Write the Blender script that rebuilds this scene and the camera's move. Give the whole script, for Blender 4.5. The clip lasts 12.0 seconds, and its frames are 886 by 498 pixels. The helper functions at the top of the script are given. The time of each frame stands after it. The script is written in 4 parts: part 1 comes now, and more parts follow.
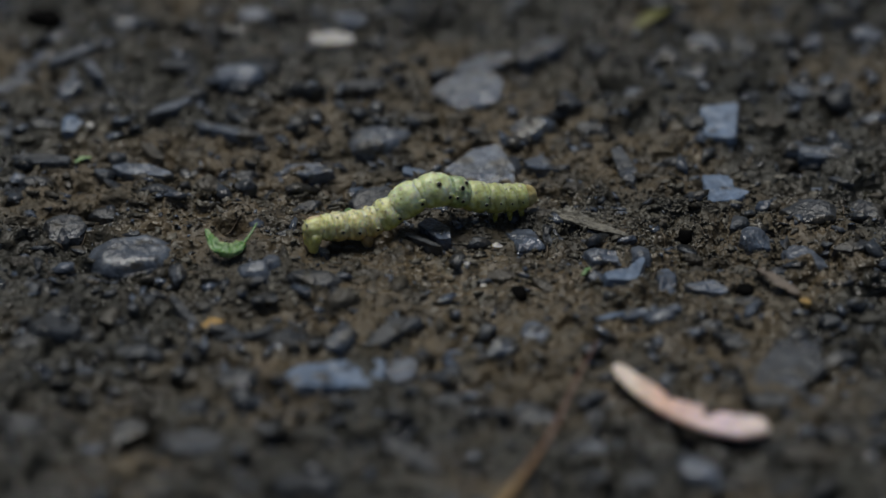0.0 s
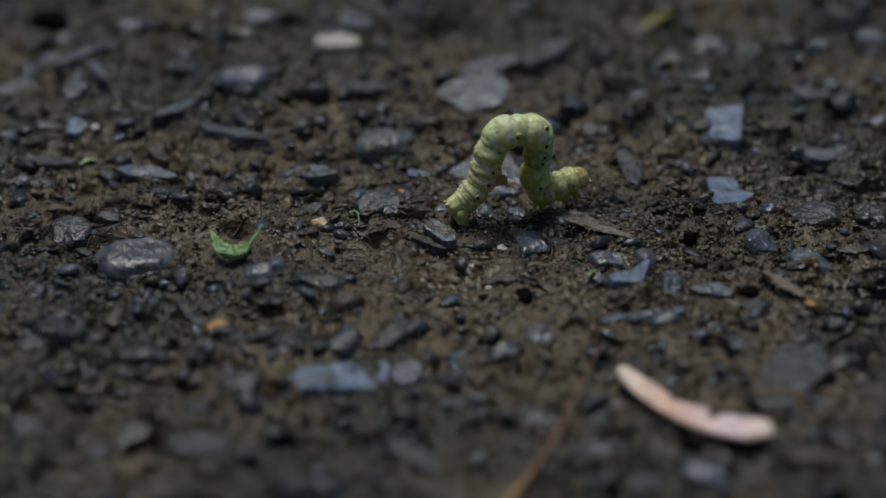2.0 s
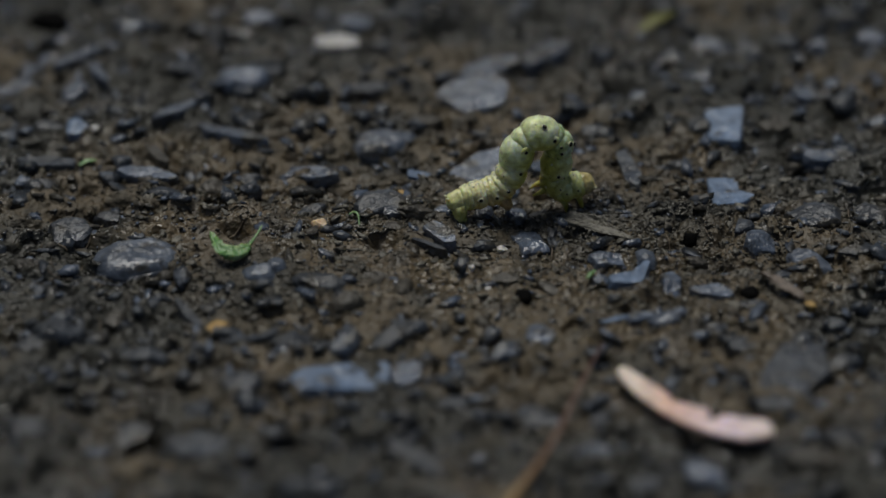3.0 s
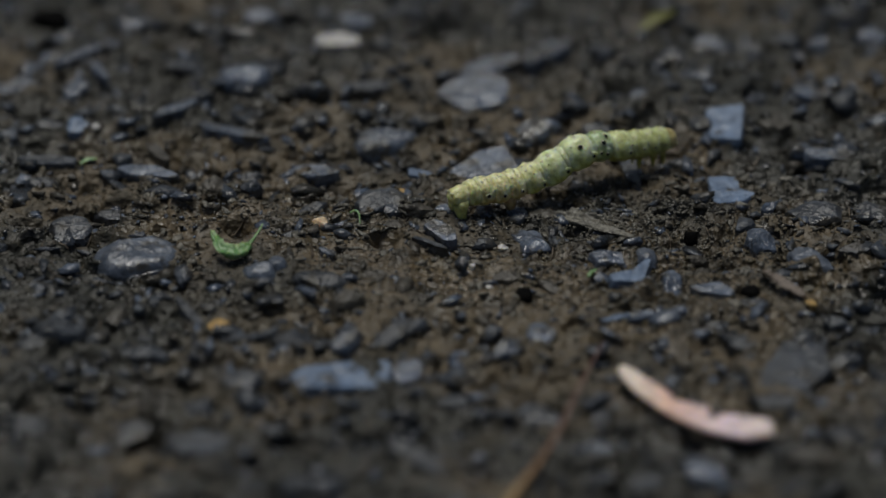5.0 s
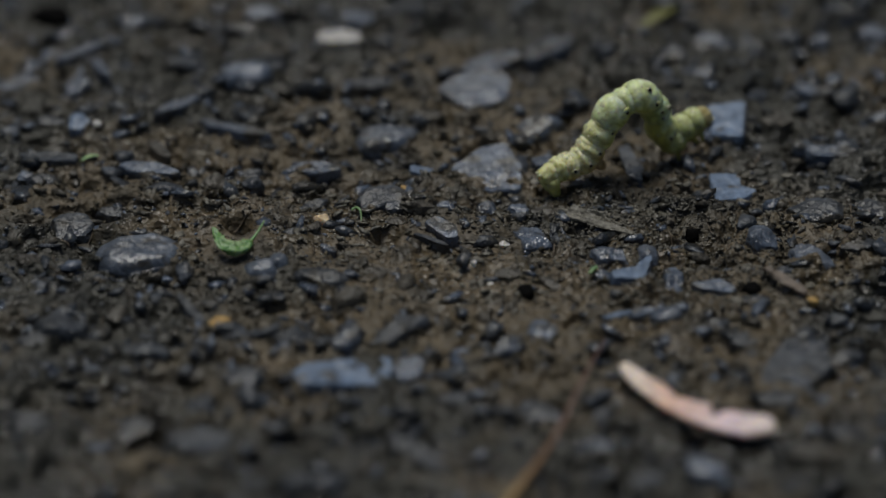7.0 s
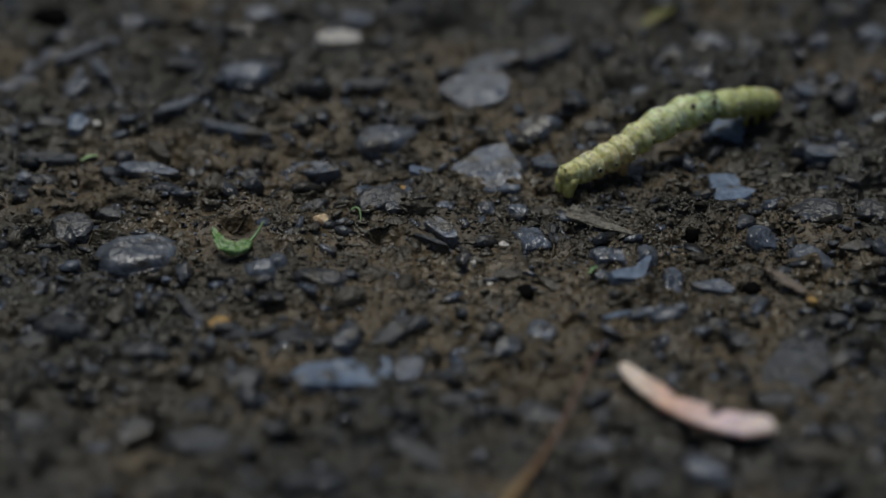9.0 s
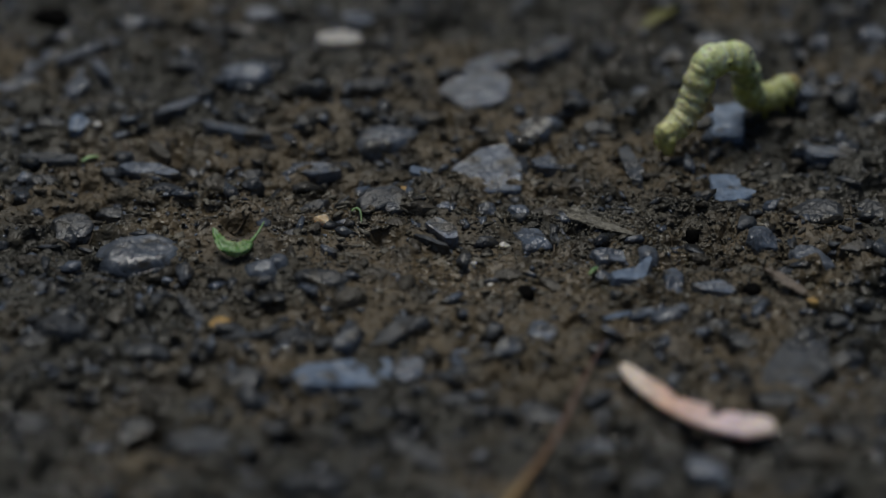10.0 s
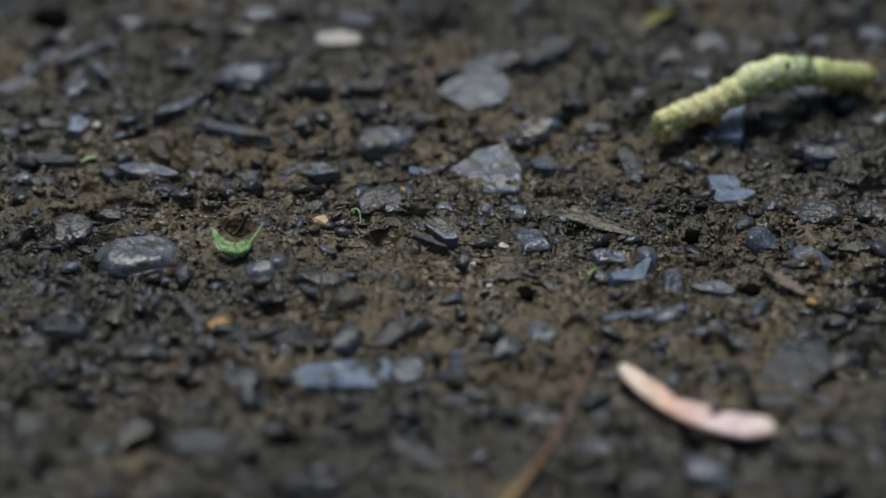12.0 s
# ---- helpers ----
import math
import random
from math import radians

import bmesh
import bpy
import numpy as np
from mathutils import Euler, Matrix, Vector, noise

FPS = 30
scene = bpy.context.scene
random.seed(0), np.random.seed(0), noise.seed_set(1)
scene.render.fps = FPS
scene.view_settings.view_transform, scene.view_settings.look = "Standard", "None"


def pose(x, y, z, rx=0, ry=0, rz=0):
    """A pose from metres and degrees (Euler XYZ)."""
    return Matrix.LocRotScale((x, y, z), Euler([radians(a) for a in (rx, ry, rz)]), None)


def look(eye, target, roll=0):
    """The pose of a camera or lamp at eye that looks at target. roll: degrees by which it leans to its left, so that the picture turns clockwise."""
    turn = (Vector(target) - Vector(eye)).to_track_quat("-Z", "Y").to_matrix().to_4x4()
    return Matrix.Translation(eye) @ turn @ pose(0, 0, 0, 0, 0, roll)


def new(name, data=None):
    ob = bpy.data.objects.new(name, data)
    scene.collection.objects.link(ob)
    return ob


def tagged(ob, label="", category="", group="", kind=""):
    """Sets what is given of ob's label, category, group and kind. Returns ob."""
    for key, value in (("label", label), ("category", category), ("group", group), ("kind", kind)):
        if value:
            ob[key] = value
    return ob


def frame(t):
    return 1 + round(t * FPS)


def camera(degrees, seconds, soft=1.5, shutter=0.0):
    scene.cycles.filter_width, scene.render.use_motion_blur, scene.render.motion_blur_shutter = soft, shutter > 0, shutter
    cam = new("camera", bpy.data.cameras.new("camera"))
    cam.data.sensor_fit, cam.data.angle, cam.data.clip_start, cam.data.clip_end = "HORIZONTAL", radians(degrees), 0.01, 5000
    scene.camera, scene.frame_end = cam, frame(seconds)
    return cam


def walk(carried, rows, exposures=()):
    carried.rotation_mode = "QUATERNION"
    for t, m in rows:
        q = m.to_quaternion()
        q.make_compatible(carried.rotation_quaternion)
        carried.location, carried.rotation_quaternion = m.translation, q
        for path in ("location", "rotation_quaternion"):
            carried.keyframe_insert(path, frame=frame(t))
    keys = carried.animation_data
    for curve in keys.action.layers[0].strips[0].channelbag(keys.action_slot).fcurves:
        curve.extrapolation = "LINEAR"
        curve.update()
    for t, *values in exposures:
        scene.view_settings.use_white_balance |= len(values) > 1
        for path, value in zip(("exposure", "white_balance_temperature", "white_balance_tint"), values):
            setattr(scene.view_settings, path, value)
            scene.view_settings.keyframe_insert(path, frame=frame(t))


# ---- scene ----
MM = 0.001

# ---- camera ----
CENTRE_DISTANCE, TILT = 0.411, 31.0
EYE = Vector((0.0, -CENTRE_DISTANCE * math.cos(radians(TILT)), CENTRE_DISTANCE * math.sin(radians(TILT))))
cam = camera(12.0, 12.0, soft=1.55)
cam.data.dof.use_dof = True
cam.data.dof.focus_distance = 0.4140
cam.data.dof.aperture_fstop = 11.0


def aim(yaw, pitch):
    """The camera on its support, turned by a few hundredths of a degree."""
    return Matrix.Translation(EYE) @ pose(0, 0, 0, 90 - TILT + pitch, 0, yaw)


walk(cam, [
    (0, aim(-0.0999, 0.0000)),
    (0.5, aim(-0.0845, 0.0192)),
    (1, aim(-0.0614, 0.0230)),
    (1.5, aim(-0.0269, 0.0307)),
    (2, aim(-0.0230, 0.0269)),
    (2.5, aim(-0.0230, 0.0330)),
    (3, aim(-0.0230, 0.0384)),
    (3.2, aim(-0.0215, 0.0369)),
    (4.8, aim(-0.0138, 0.0230)),
    (5, aim(-0.0115, 0.0192)),
    (5.5, aim(-0.0115, 0.0115)),
    (6, aim(0.0000, 0.0000)),
    (6.5, aim(0.0000, -0.0131)),
    (7, aim(0.0115, -0.0230)),
    (7.2, aim(0.0115, -0.0238)),
    (8.8, aim(0.0054, -0.0230)),
    (9, aim(0.0038, -0.0215)),
    (9.5, aim(0.0115, -0.0115)),
    (10, aim(0.0131, -0.0115)),
    (10.5, aim(0.0100, 0.0023)),
    (11, aim(0.0000, 0.0000)),
    (11.5, aim(-0.0115, 0.0092)),
    (12, aim(0.0000, -0.0023)),
], exposures=[(0.0, 0.03), (2.5, -0.01), (5.5, -0.07), (7.0, -0.05), (9.0, -0.17), (10.5, -0.25), (11.6, -0.2), (12.0, 0.45)])

# ---- daylight under an overcast sky ----
world = bpy.data.worlds.new("overcast_sky")
scene.world = world
world.use_nodes = True
wn = world.node_tree
sky = wn.nodes.new("ShaderNodeTexSky")
sky.sky_type, sky.sun_disc = "NISHITA", False
sky.sun_elevation, sky.sun_rotation = radians(72), radians(-25)
sky.air_density, sky.dust_density = 1.0, 2.0
wn.links.new(sky.outputs[0], wn.nodes["Background"].inputs[0])
wn.nodes["Background"].inputs[1].default_value = 0.0265
sun = new("sun", bpy.data.lights.new("sun", "SUN"))
sun.data.energy, sun.data.angle, sun.data.color = 1.92, radians(30), (1.0, 0.99, 0.93)
sun.matrix_world = look((-0.23, 0.50, 1.7), (0, 0, 0))


# ---- materials ----
def material(name, stops, rough, scale=400.0, bump=0.3, bump_scale=1500.0, per_object=0.0, wet=0.0,
             subsurface=0.0, specular=0.5, layers=0.0, mud=0.0, across=None, lit_brown_patch=None, belly_and_shade=None):
    """stops: colours through which a grain of the given scale runs; per_object: how far lightness differs from piece to piece;
    wet: share of glossy, water-filmed patches."""
    m = bpy.data.materials.new(name)
    m.use_nodes = True
    nt = m.node_tree
    N, L = nt.nodes, nt.links
    b = N["Principled BSDF"]
    co = N.new("ShaderNodeTexCoord")
    at = co.outputs["Object"]
    coarse = N.new("ShaderNodeTexNoise")
    coarse.inputs["Scale"].default_value, coarse.inputs["Detail"].default_value = scale, 6
    coarse.inputs["Roughness"].default_value = 0.65
    L.new(at, coarse.inputs["Vector"])
    ramp = N.new("ShaderNodeValToRGB")
    el = ramp.color_ramp.elements
    for i, c in enumerate(stops):
        p = 0.3 + 0.4 * i / max(1, len(stops) - 1)
        e = el[i] if i < 2 else el.new(p)
        e.position, e.color = p, (*c, 1)
    if across:
        apart = N.new("ShaderNodeSeparateXYZ")
        L.new(at, apart.inputs[0])
        span = N.new("ShaderNodeMapRange")
        span.inputs[1].default_value, span.inputs[2].default_value = across
        span.inputs[3].default_value, span.inputs[4].default_value = 0.25, 0.75
        L.new(apart.outputs[0], span.inputs[0])
        L.new(span.outputs[0], ramp.inputs["Fac"])
    else:
        L.new(coarse.outputs["Fac"], ramp.inputs["Fac"])
    fine = N.new("ShaderNodeTexNoise")
    fine.inputs["Scale"].default_value, fine.inputs["Detail"].default_value = bump_scale, 4
    L.new(at, fine.inputs["Vector"])
    grain = N.new("ShaderNodeMapRange")
    grain.inputs[1].default_value, grain.inputs[2].default_value = 0.25, 0.75
    grain.inputs[3].default_value, grain.inputs[4].default_value = 0.7, 1.3
    L.new(fine.outputs["Fac"], grain.inputs[0])
    tint = N.new("ShaderNodeMix")
    tint.data_type, tint.blend_type = "RGBA", "MULTIPLY"
    tint.inputs[0].default_value = 1.0
    L.new(ramp.outputs["Color"], tint.inputs[6])
    L.new(grain.outputs[0], tint.inputs[7])
    colour = tint.outputs[2]
    # red-brown soil patches, combined with brightness painted into the middle of view
    if lit_brown_patch:
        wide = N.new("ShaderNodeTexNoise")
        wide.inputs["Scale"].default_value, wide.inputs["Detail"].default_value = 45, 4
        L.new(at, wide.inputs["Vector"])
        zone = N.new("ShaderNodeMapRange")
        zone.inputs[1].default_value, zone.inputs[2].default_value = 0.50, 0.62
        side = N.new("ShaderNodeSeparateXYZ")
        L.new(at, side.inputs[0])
        # cosine falloff painted into the colour: lighter mid-view, darker at the corners
        mid_view_fade = []
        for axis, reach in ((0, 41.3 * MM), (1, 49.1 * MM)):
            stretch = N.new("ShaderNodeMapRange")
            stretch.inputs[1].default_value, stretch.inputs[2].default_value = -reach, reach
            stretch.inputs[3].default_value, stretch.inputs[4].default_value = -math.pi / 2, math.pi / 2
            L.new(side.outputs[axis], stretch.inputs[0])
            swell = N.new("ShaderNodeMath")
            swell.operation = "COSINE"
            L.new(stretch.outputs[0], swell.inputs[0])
            mid_view_fade.append(swell)
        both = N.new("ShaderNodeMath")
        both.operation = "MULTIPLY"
        L.new(mid_view_fade[0].outputs[0], both.inputs[0])
        L.new(mid_view_fade[1].outputs[0], both.inputs[1])
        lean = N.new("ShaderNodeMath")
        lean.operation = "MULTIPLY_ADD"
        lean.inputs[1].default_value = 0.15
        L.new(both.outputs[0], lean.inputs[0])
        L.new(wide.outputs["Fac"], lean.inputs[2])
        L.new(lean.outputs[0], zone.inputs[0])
        warm_and_lit = N.new("ShaderNodeMix")
        warm_and_lit.data_type, warm_and_lit.blend_type = "RGBA", "MULTIPLY"
        warm_and_lit.inputs[7].default_value = (*lit_brown_patch, 1)
        L.new(zone.outputs[0], warm_and_lit.inputs[0])
        L.new(colour, warm_and_lit.inputs[6])
        colour = warm_and_lit.outputs[2]
    # yellow belly pigment, with shade and ground bounce painted into the lower skin
    if belly_and_shade:
        height_of = N.new("ShaderNodeSeparateXYZ")
        L.new(at, height_of.inputs[0])
        rise = N.new("ShaderNodeMath")
        rise.operation = "MULTIPLY_ADD"
        rise.inputs[1].default_value = 1.4 * MM
        L.new(coarse.outputs["Fac"], rise.inputs[0])
        L.new(height_of.outputs[2], rise.inputs[2])
        flank = N.new("ShaderNodeMapRange")
        flank.interpolation_type = "SMOOTHSTEP"
        flank.inputs[1].default_value, flank.inputs[2].default_value = 1.7 * MM, -0.4 * MM
        L.new(rise.outputs[0], flank.inputs[0])
        under = N.new("ShaderNodeMix")
        under.data_type, under.blend_type = "RGBA", "MULTIPLY"
        under.inputs[7].default_value = (*belly_and_shade, 1)
        L.new(flank.outputs[0], under.inputs[0])
        L.new(colour, under.inputs[6])
        colour = under.outputs[2]
    if per_object:
        info = N.new("ShaderNodeObjectInfo")
        geo = N.new("ShaderNodeNewGeometry")
        mix = N.new("ShaderNodeMath")
        mix.operation = "ADD"
        L.new(info.outputs["Random"], mix.inputs[0])
        L.new(geo.outputs["Random Per Island"], mix.inputs[1])
        half = N.new("ShaderNodeMapRange")
        half.inputs[2].default_value = 2.0
        half.inputs[3].default_value, half.inputs[4].default_value = 1 - per_object, 1 + per_object
        L.new(mix.outputs[0], half.inputs[0])
        each = N.new("ShaderNodeMix")
        each.data_type, each.blend_type = "RGBA", "MULTIPLY"
        each.inputs[0].default_value = 1.0
        L.new(colour, each.inputs[6])
        L.new(half.outputs[0], each.inputs[7])
        colour = each.outputs[2]
    if mud:
        smear = N.new("ShaderNodeTexNoise")
        smear.inputs["Scale"].default_value, smear.inputs["Detail"].default_value = 330, 6
        smear.inputs["Roughness"].default_value = 0.55
        where = N.new("ShaderNodeNewGeometry")
        L.new(where.outputs["Position"], smear.inputs["Vector"])
        edge = N.new("ShaderNodeMapRange")
        edge.inputs[1].default_value, edge.inputs[2].default_value = 0.66 - 0.3 * mud, 0.74 - 0.3 * mud
        L.new(smear.outputs["Fac"], edge.inputs[0])
        dirt = N.new("ShaderNodeMix")
        dirt.data_type = "RGBA"
        dirt.inputs[7].default_value = (0.034, 0.030, 0.022, 1)
        L.new(edge.outputs[0], dirt.inputs[0])
        L.new(colour, dirt.inputs[6])
        colour = dirt.outputs[2]
    L.new(colour, b.inputs["Base Color"])
    r = N.new("ShaderNodeMapRange")
    r.inputs[1].default_value, r.inputs[2].default_value = 0.35, 0.65
    r.inputs[3].default_value, r.inputs[4].default_value = max(0.05, rough - 0.15), min(1.0, rough + 0.15)
    L.new(coarse.outputs["Fac"], r.inputs[0])
    rough_out = r.outputs[0]
    if wet:
        film = N.new("ShaderNodeTexNoise")
        film.inputs["Scale"].default_value, film.inputs["Detail"].default_value = scale * 0.45, 3
        L.new(at, film.inputs["Vector"])
        step = N.new("ShaderNodeMapRange")
        step.inputs[1].default_value, step.inputs[2].default_value = 0.58 - 0.3 * wet, 0.76 - 0.3 * wet
        L.new(film.outputs["Fac"], step.inputs[0])
        wetmix = N.new("ShaderNodeMix")
        wetmix.inputs[3].default_value = 0.14
        L.new(step.outputs[0], wetmix.inputs[0])
        L.new(rough_out, wetmix.inputs[2])
        rough_out = wetmix.outputs[0]
    L.new(rough_out, b.inputs["Roughness"])
    b.inputs["Specular IOR Level"].default_value = specular
    if subsurface:
        b.inputs["Subsurface Weight"].default_value = subsurface
        b.inputs["Subsurface Radius"].default_value = (1.0, 0.8, 0.28)
        b.inputs["Subsurface Scale"].default_value = 0.9 * MM
    height = fine.outputs["Fac"]
    if layers:
        squeeze = N.new("ShaderNodeMapping")
        squeeze.inputs["Scale"].default_value = (1, 1, 2.2)
        L.new(at, squeeze.inputs["Vector"])
        wave = N.new("ShaderNodeTexVoronoi")
        wave.inputs["Scale"].default_value = bump_scale * 0.4
        L.new(squeeze.outputs[0], wave.inputs["Vector"])
        add = N.new("ShaderNodeMath")
        add.operation = "MULTIPLY_ADD"
        add.inputs[1].default_value = layers
        L.new(wave.outputs["Distance"], add.inputs[0])
        L.new(fine.outputs["Fac"], add.inputs[2])
        height = add.outputs[0]
    bm_node = N.new("ShaderNodeBump")
    bm_node.inputs["Strength"].default_value, bm_node.inputs["Distance"].default_value = bump, 0.3 * MM
    L.new(height, bm_node.inputs["Height"])
    L.new(bm_node.outputs["Normal"], b.inputs["Normal"])
    return m


# multipliers on soil and crumbs: red-brown tint plus painted brightening mid-view
SOIL = material("wet_soil", [(0.0030, 0.0031, 0.0025), (0.0145, 0.0146, 0.0112), (0.038, 0.0360, 0.0272), (0.027, 0.0273, 0.0217), (0.0080, 0.0081, 0.0065)], 0.52, 170, 1.0, 1900, wet=0.42, specular=0.45, layers=0.8, lit_brown_patch=(2.95, 2.36, 1.83))
CRUMB = material("soil_crumbs", [(0.0075, 0.0075, 0.0060), (0.028, 0.0270, 0.0208), (0.068, 0.063, 0.048)], 0.52, 300, 0.8, 2500, per_object=0.65, wet=0.32, specular=0.36, lit_brown_patch=(2.3, 2.05, 1.70))
GRIT = material("grey_brown_grit", [(0.040, 0.0375, 0.030), (0.110, 0.103, 0.084), (0.22, 0.205, 0.17)], 0.45, 350, 0.8, 2500, per_object=0.65, wet=0.4, specular=0.4)
# pale mud flakes, their colour raised so small ones pass for wet glints
FLECK = material("pale_mud_flakes", [(0.050, 0.047, 0.037), (0.12, 0.112, 0.09), (0.24, 0.225, 0.19)], 0.35, 500, 0.5, 2500, per_object=0.6, wet=0.7, specular=0.7)
SLATE = {
    "d": material("dark_wet_slate", [(0.0088, 0.0098, 0.0110), (0.0316, 0.0364, 0.0437), (0.0747, 0.0856, 0.1042)], 0.46, 450, 0.85, 2000, per_object=0.5, wet=0.45, specular=0.65, layers=0.4, mud=0.44),
    "b": material("blue_grey_slate", [(0.0316, 0.0406, 0.0561), (0.0774, 0.0974, 0.1345), (0.1462, 0.1810, 0.2448)], 0.40, 380, 0.85, 2000, per_object=0.5, wet=0.6, specular=0.95, layers=0.4, mud=0.46),
    "g": material("smooth_wet_slate", [(0.0275, 0.0339, 0.0437), (0.0773, 0.0926, 0.1201), (0.1547, 0.1808, 0.2256)], 0.42, 380, 0.65, 1800, per_object=0.3, wet=0.5, specular=0.85, layers=0.1, mud=0.2),
    "p": material("pale_slate", [(0.0889, 0.1231, 0.1801), (0.1314, 0.1802, 0.2639), (0.1700, 0.2302, 0.3325)], 0.42, 300, 0.5, 1500, per_object=0.15, wet=0.3, specular=0.6, mud=0.22),
    "w": material("white_quartz", [(0.36, 0.35, 0.33), (0.52, 0.50, 0.48), (0.64, 0.62, 0.61)], 0.35, 500, 0.3, 1500, subsurface=0.2),
    "n": material("brown_stone", [(0.024, 0.021, 0.016), (0.064, 0.056, 0.043), (0.122, 0.108, 0.086)], 0.5, 350, 0.9, 1900, per_object=0.35, wet=0.4, layers=0.5, mud=0.58),
    "o": material("orange_bark", [(0.22, 0.125, 0.035), (0.43, 0.27, 0.085), (0.56, 0.38, 0.15)], 0.55, 800, 0.5, 2500),
    "t": material("tan_crumb", [(0.38, 0.25, 0.14), (0.66, 0.50, 0.32), (0.76, 0.64, 0.48)], 0.6, 900, 0.5, 2500, subsurface=0.2),
    # near-black throughout and almost without gloss
    "k": material("near_black_lump", [(0.002, 0.002, 0.002), (0.004, 0.004, 0.004), (0.007, 0.0065, 0.006)], 0.9, 400, 0.4, 1600, specular=0.05),
}
WORDS = {
    "d": ("dark wet slate chip half sunk in soil", "slate_chip", "stone chip", "slate chips"),
    "b": ("blue-grey slate chip lying in damp soil", "slate_chip", "stone chip", "slate chips"),
    "g": ("rounded blue-grey pebble with a wet sheen", "wet_pebble", "pebble", "wet pebbles"),
    "p": ("pale grey slate flake with a flat top", "slate_flake", "stone chip", "pale flakes"),
    "w": ("small white quartz fragment on dark soil", "quartz_fragment", "stone", "quartz bits"),
    "n": ("brown muddy stone half sunk in soil", "muddy_stone", "stone", "muddy stones"),
    "o": ("orange-brown bark crumb on dark soil", "bark_crumb", "bark", "bark crumbs"),
    "t": ("pale tan crumb lying on damp soil", "tan_crumb", "crumb", "bark crumbs"),
    "k": ("near-black rounded lump sunk in soil", "black_pebble", "pebble", "black pebbles"),
}
BARK = material("grey_bark", [(0.032, 0.030, 0.024), (0.110, 0.103, 0.082), (0.24, 0.225, 0.185)], 0.5, 700, 0.8, 2200, wet=0.2)
TWIG = material("tan_rotten_bark", [(0.055, 0.042, 0.030), (0.13, 0.10, 0.078), (0.21, 0.165, 0.13)], 0.5, 600, 0.7, 2200, wet=0.2)
PETAL = material("pink_petal", [(0.84, 0.70, 0.60), (0.80, 0.52, 0.42), (0.80, 0.58, 0.55), (0.78, 0.61, 0.66), (0.82, 0.68, 0.64)], 0.35, 90, 0.1, 900, subsurface=0.35, across=(0.0165, 0.0300))
STRAW = material("dry_grass", [(0.32, 0.22, 0.095), (0.22, 0.13, 0.065), (0.15, 0.080, 0.055), (0.11, 0.060, 0.048)], 0.5, 200, 0.3, 1500, across=(0.004, 0.0150))
GREEN = material("fresh_green_leaf", [(0.045, 0.13, 0.035), (0.12, 0.25, 0.085), (0.30, 0.42, 0.22)], 0.4, 500, 0.2, 1800, subsurface=0.3)
YELLOW = material("yellowed_leaf", [(0.075, 0.08, 0.02), (0.125, 0.125, 0.032), (0.17, 0.16, 0.05)], 0.5, 300, 0.2, 1500)
FIBRE = material("rotten_plant_fibre", [(0.03, 0.022, 0.014), (0.10, 0.075, 0.05), (0.22, 0.18, 0.13)], 0.6, 400, 0.3, 1500, per_object=0.5)
SKIN = {
    "tail": material("caterpillar_skin_tail", [(0.56, 0.55, 0.22), (0.73, 0.73, 0.37), (0.84, 0.85, 0.57)], 0.36, 700, 0.75, 1500, subsurface=0.55, belly_and_shade=(0.84, 0.82, 0.56)),
    "rear": material("caterpillar_skin_cream", [(0.60, 0.53, 0.22), (0.76, 0.75, 0.41), (0.88, 0.89, 0.67)], 0.36, 650, 0.75, 1500, subsurface=0.55, belly_and_shade=(1.0, 0.76, 0.50)),
    "waist": material("caterpillar_skin_yellow_green", [(0.57, 0.58, 0.21), (0.75, 0.76, 0.40), (0.84, 0.90, 0.69)], 0.36, 620, 0.65, 1500, subsurface=0.55, belly_and_shade=(0.88, 0.83, 0.42)),
    "middle": material("caterpillar_skin_green", [(0.52, 0.59, 0.24), (0.71, 0.79, 0.44), (0.79, 0.90, 0.81)], 0.40, 600, 0.35, 1800, subsurface=0.55, belly_and_shade=(0.88, 0.81, 0.40)),
    "saddle": material("caterpillar_skin_blue_green", [(0.23, 0.34, 0.16), (0.47, 0.57, 0.30), (0.66, 0.80, 0.63)], 0.40, 900, 0.4, 1800, subsurface=0.55, belly_and_shade=(0.90, 0.82, 0.45)),
    "neck": material("caterpillar_skin_grey_green", [(0.44, 0.47, 0.18), (0.62, 0.68, 0.33), (0.74, 0.83, 0.59)], 0.40, 700, 0.4, 1800, subsurface=0.55, belly_and_shade=(0.84, 0.76, 0.38)),
    "front": material("caterpillar_skin_olive", [(0.36, 0.40, 0.15), (0.52, 0.56, 0.25), (0.65, 0.72, 0.45)], 0.40, 700, 0.42, 1800, subsurface=0.55, belly_and_shade=(0.80, 0.70, 0.34)),
    "head": material("caterpillar_head", [(0.24, 0.20, 0.07), (0.44, 0.37, 0.16), (0.60, 0.53, 0.29)], 0.3, 900, 0.25, 2600, subsurface=0.2),
    "foot": material("caterpillar_foot", [(0.35, 0.21, 0.07), (0.50, 0.33, 0.14), (0.62, 0.47, 0.25)], 0.35, 800, 0.4, 2200, subsurface=0.3),
}
SPOT = material("black_spot", [(0.006, 0.006, 0.005), (0.010, 0.010, 0.008)], 0.3, 900, 0.1, 2500)
WART = material("pale_wart", [(0.50, 0.50, 0.29), (0.68, 0.68, 0.46)], 0.35, 900, 0.1, 2500, subsurface=0.22)


# ---- building helpers ----
def mesh_of(name, bm, mat, smooth=True, crisp=0):
    me = bpy.data.meshes.new(name)
    bm.to_mesh(me)
    bm.free()
    me.materials.append(mat)
    if smooth:
        me.shade_smooth()
    if crisp:
        me.set_sharp_from_angle(angle=radians(crisp))
    return me


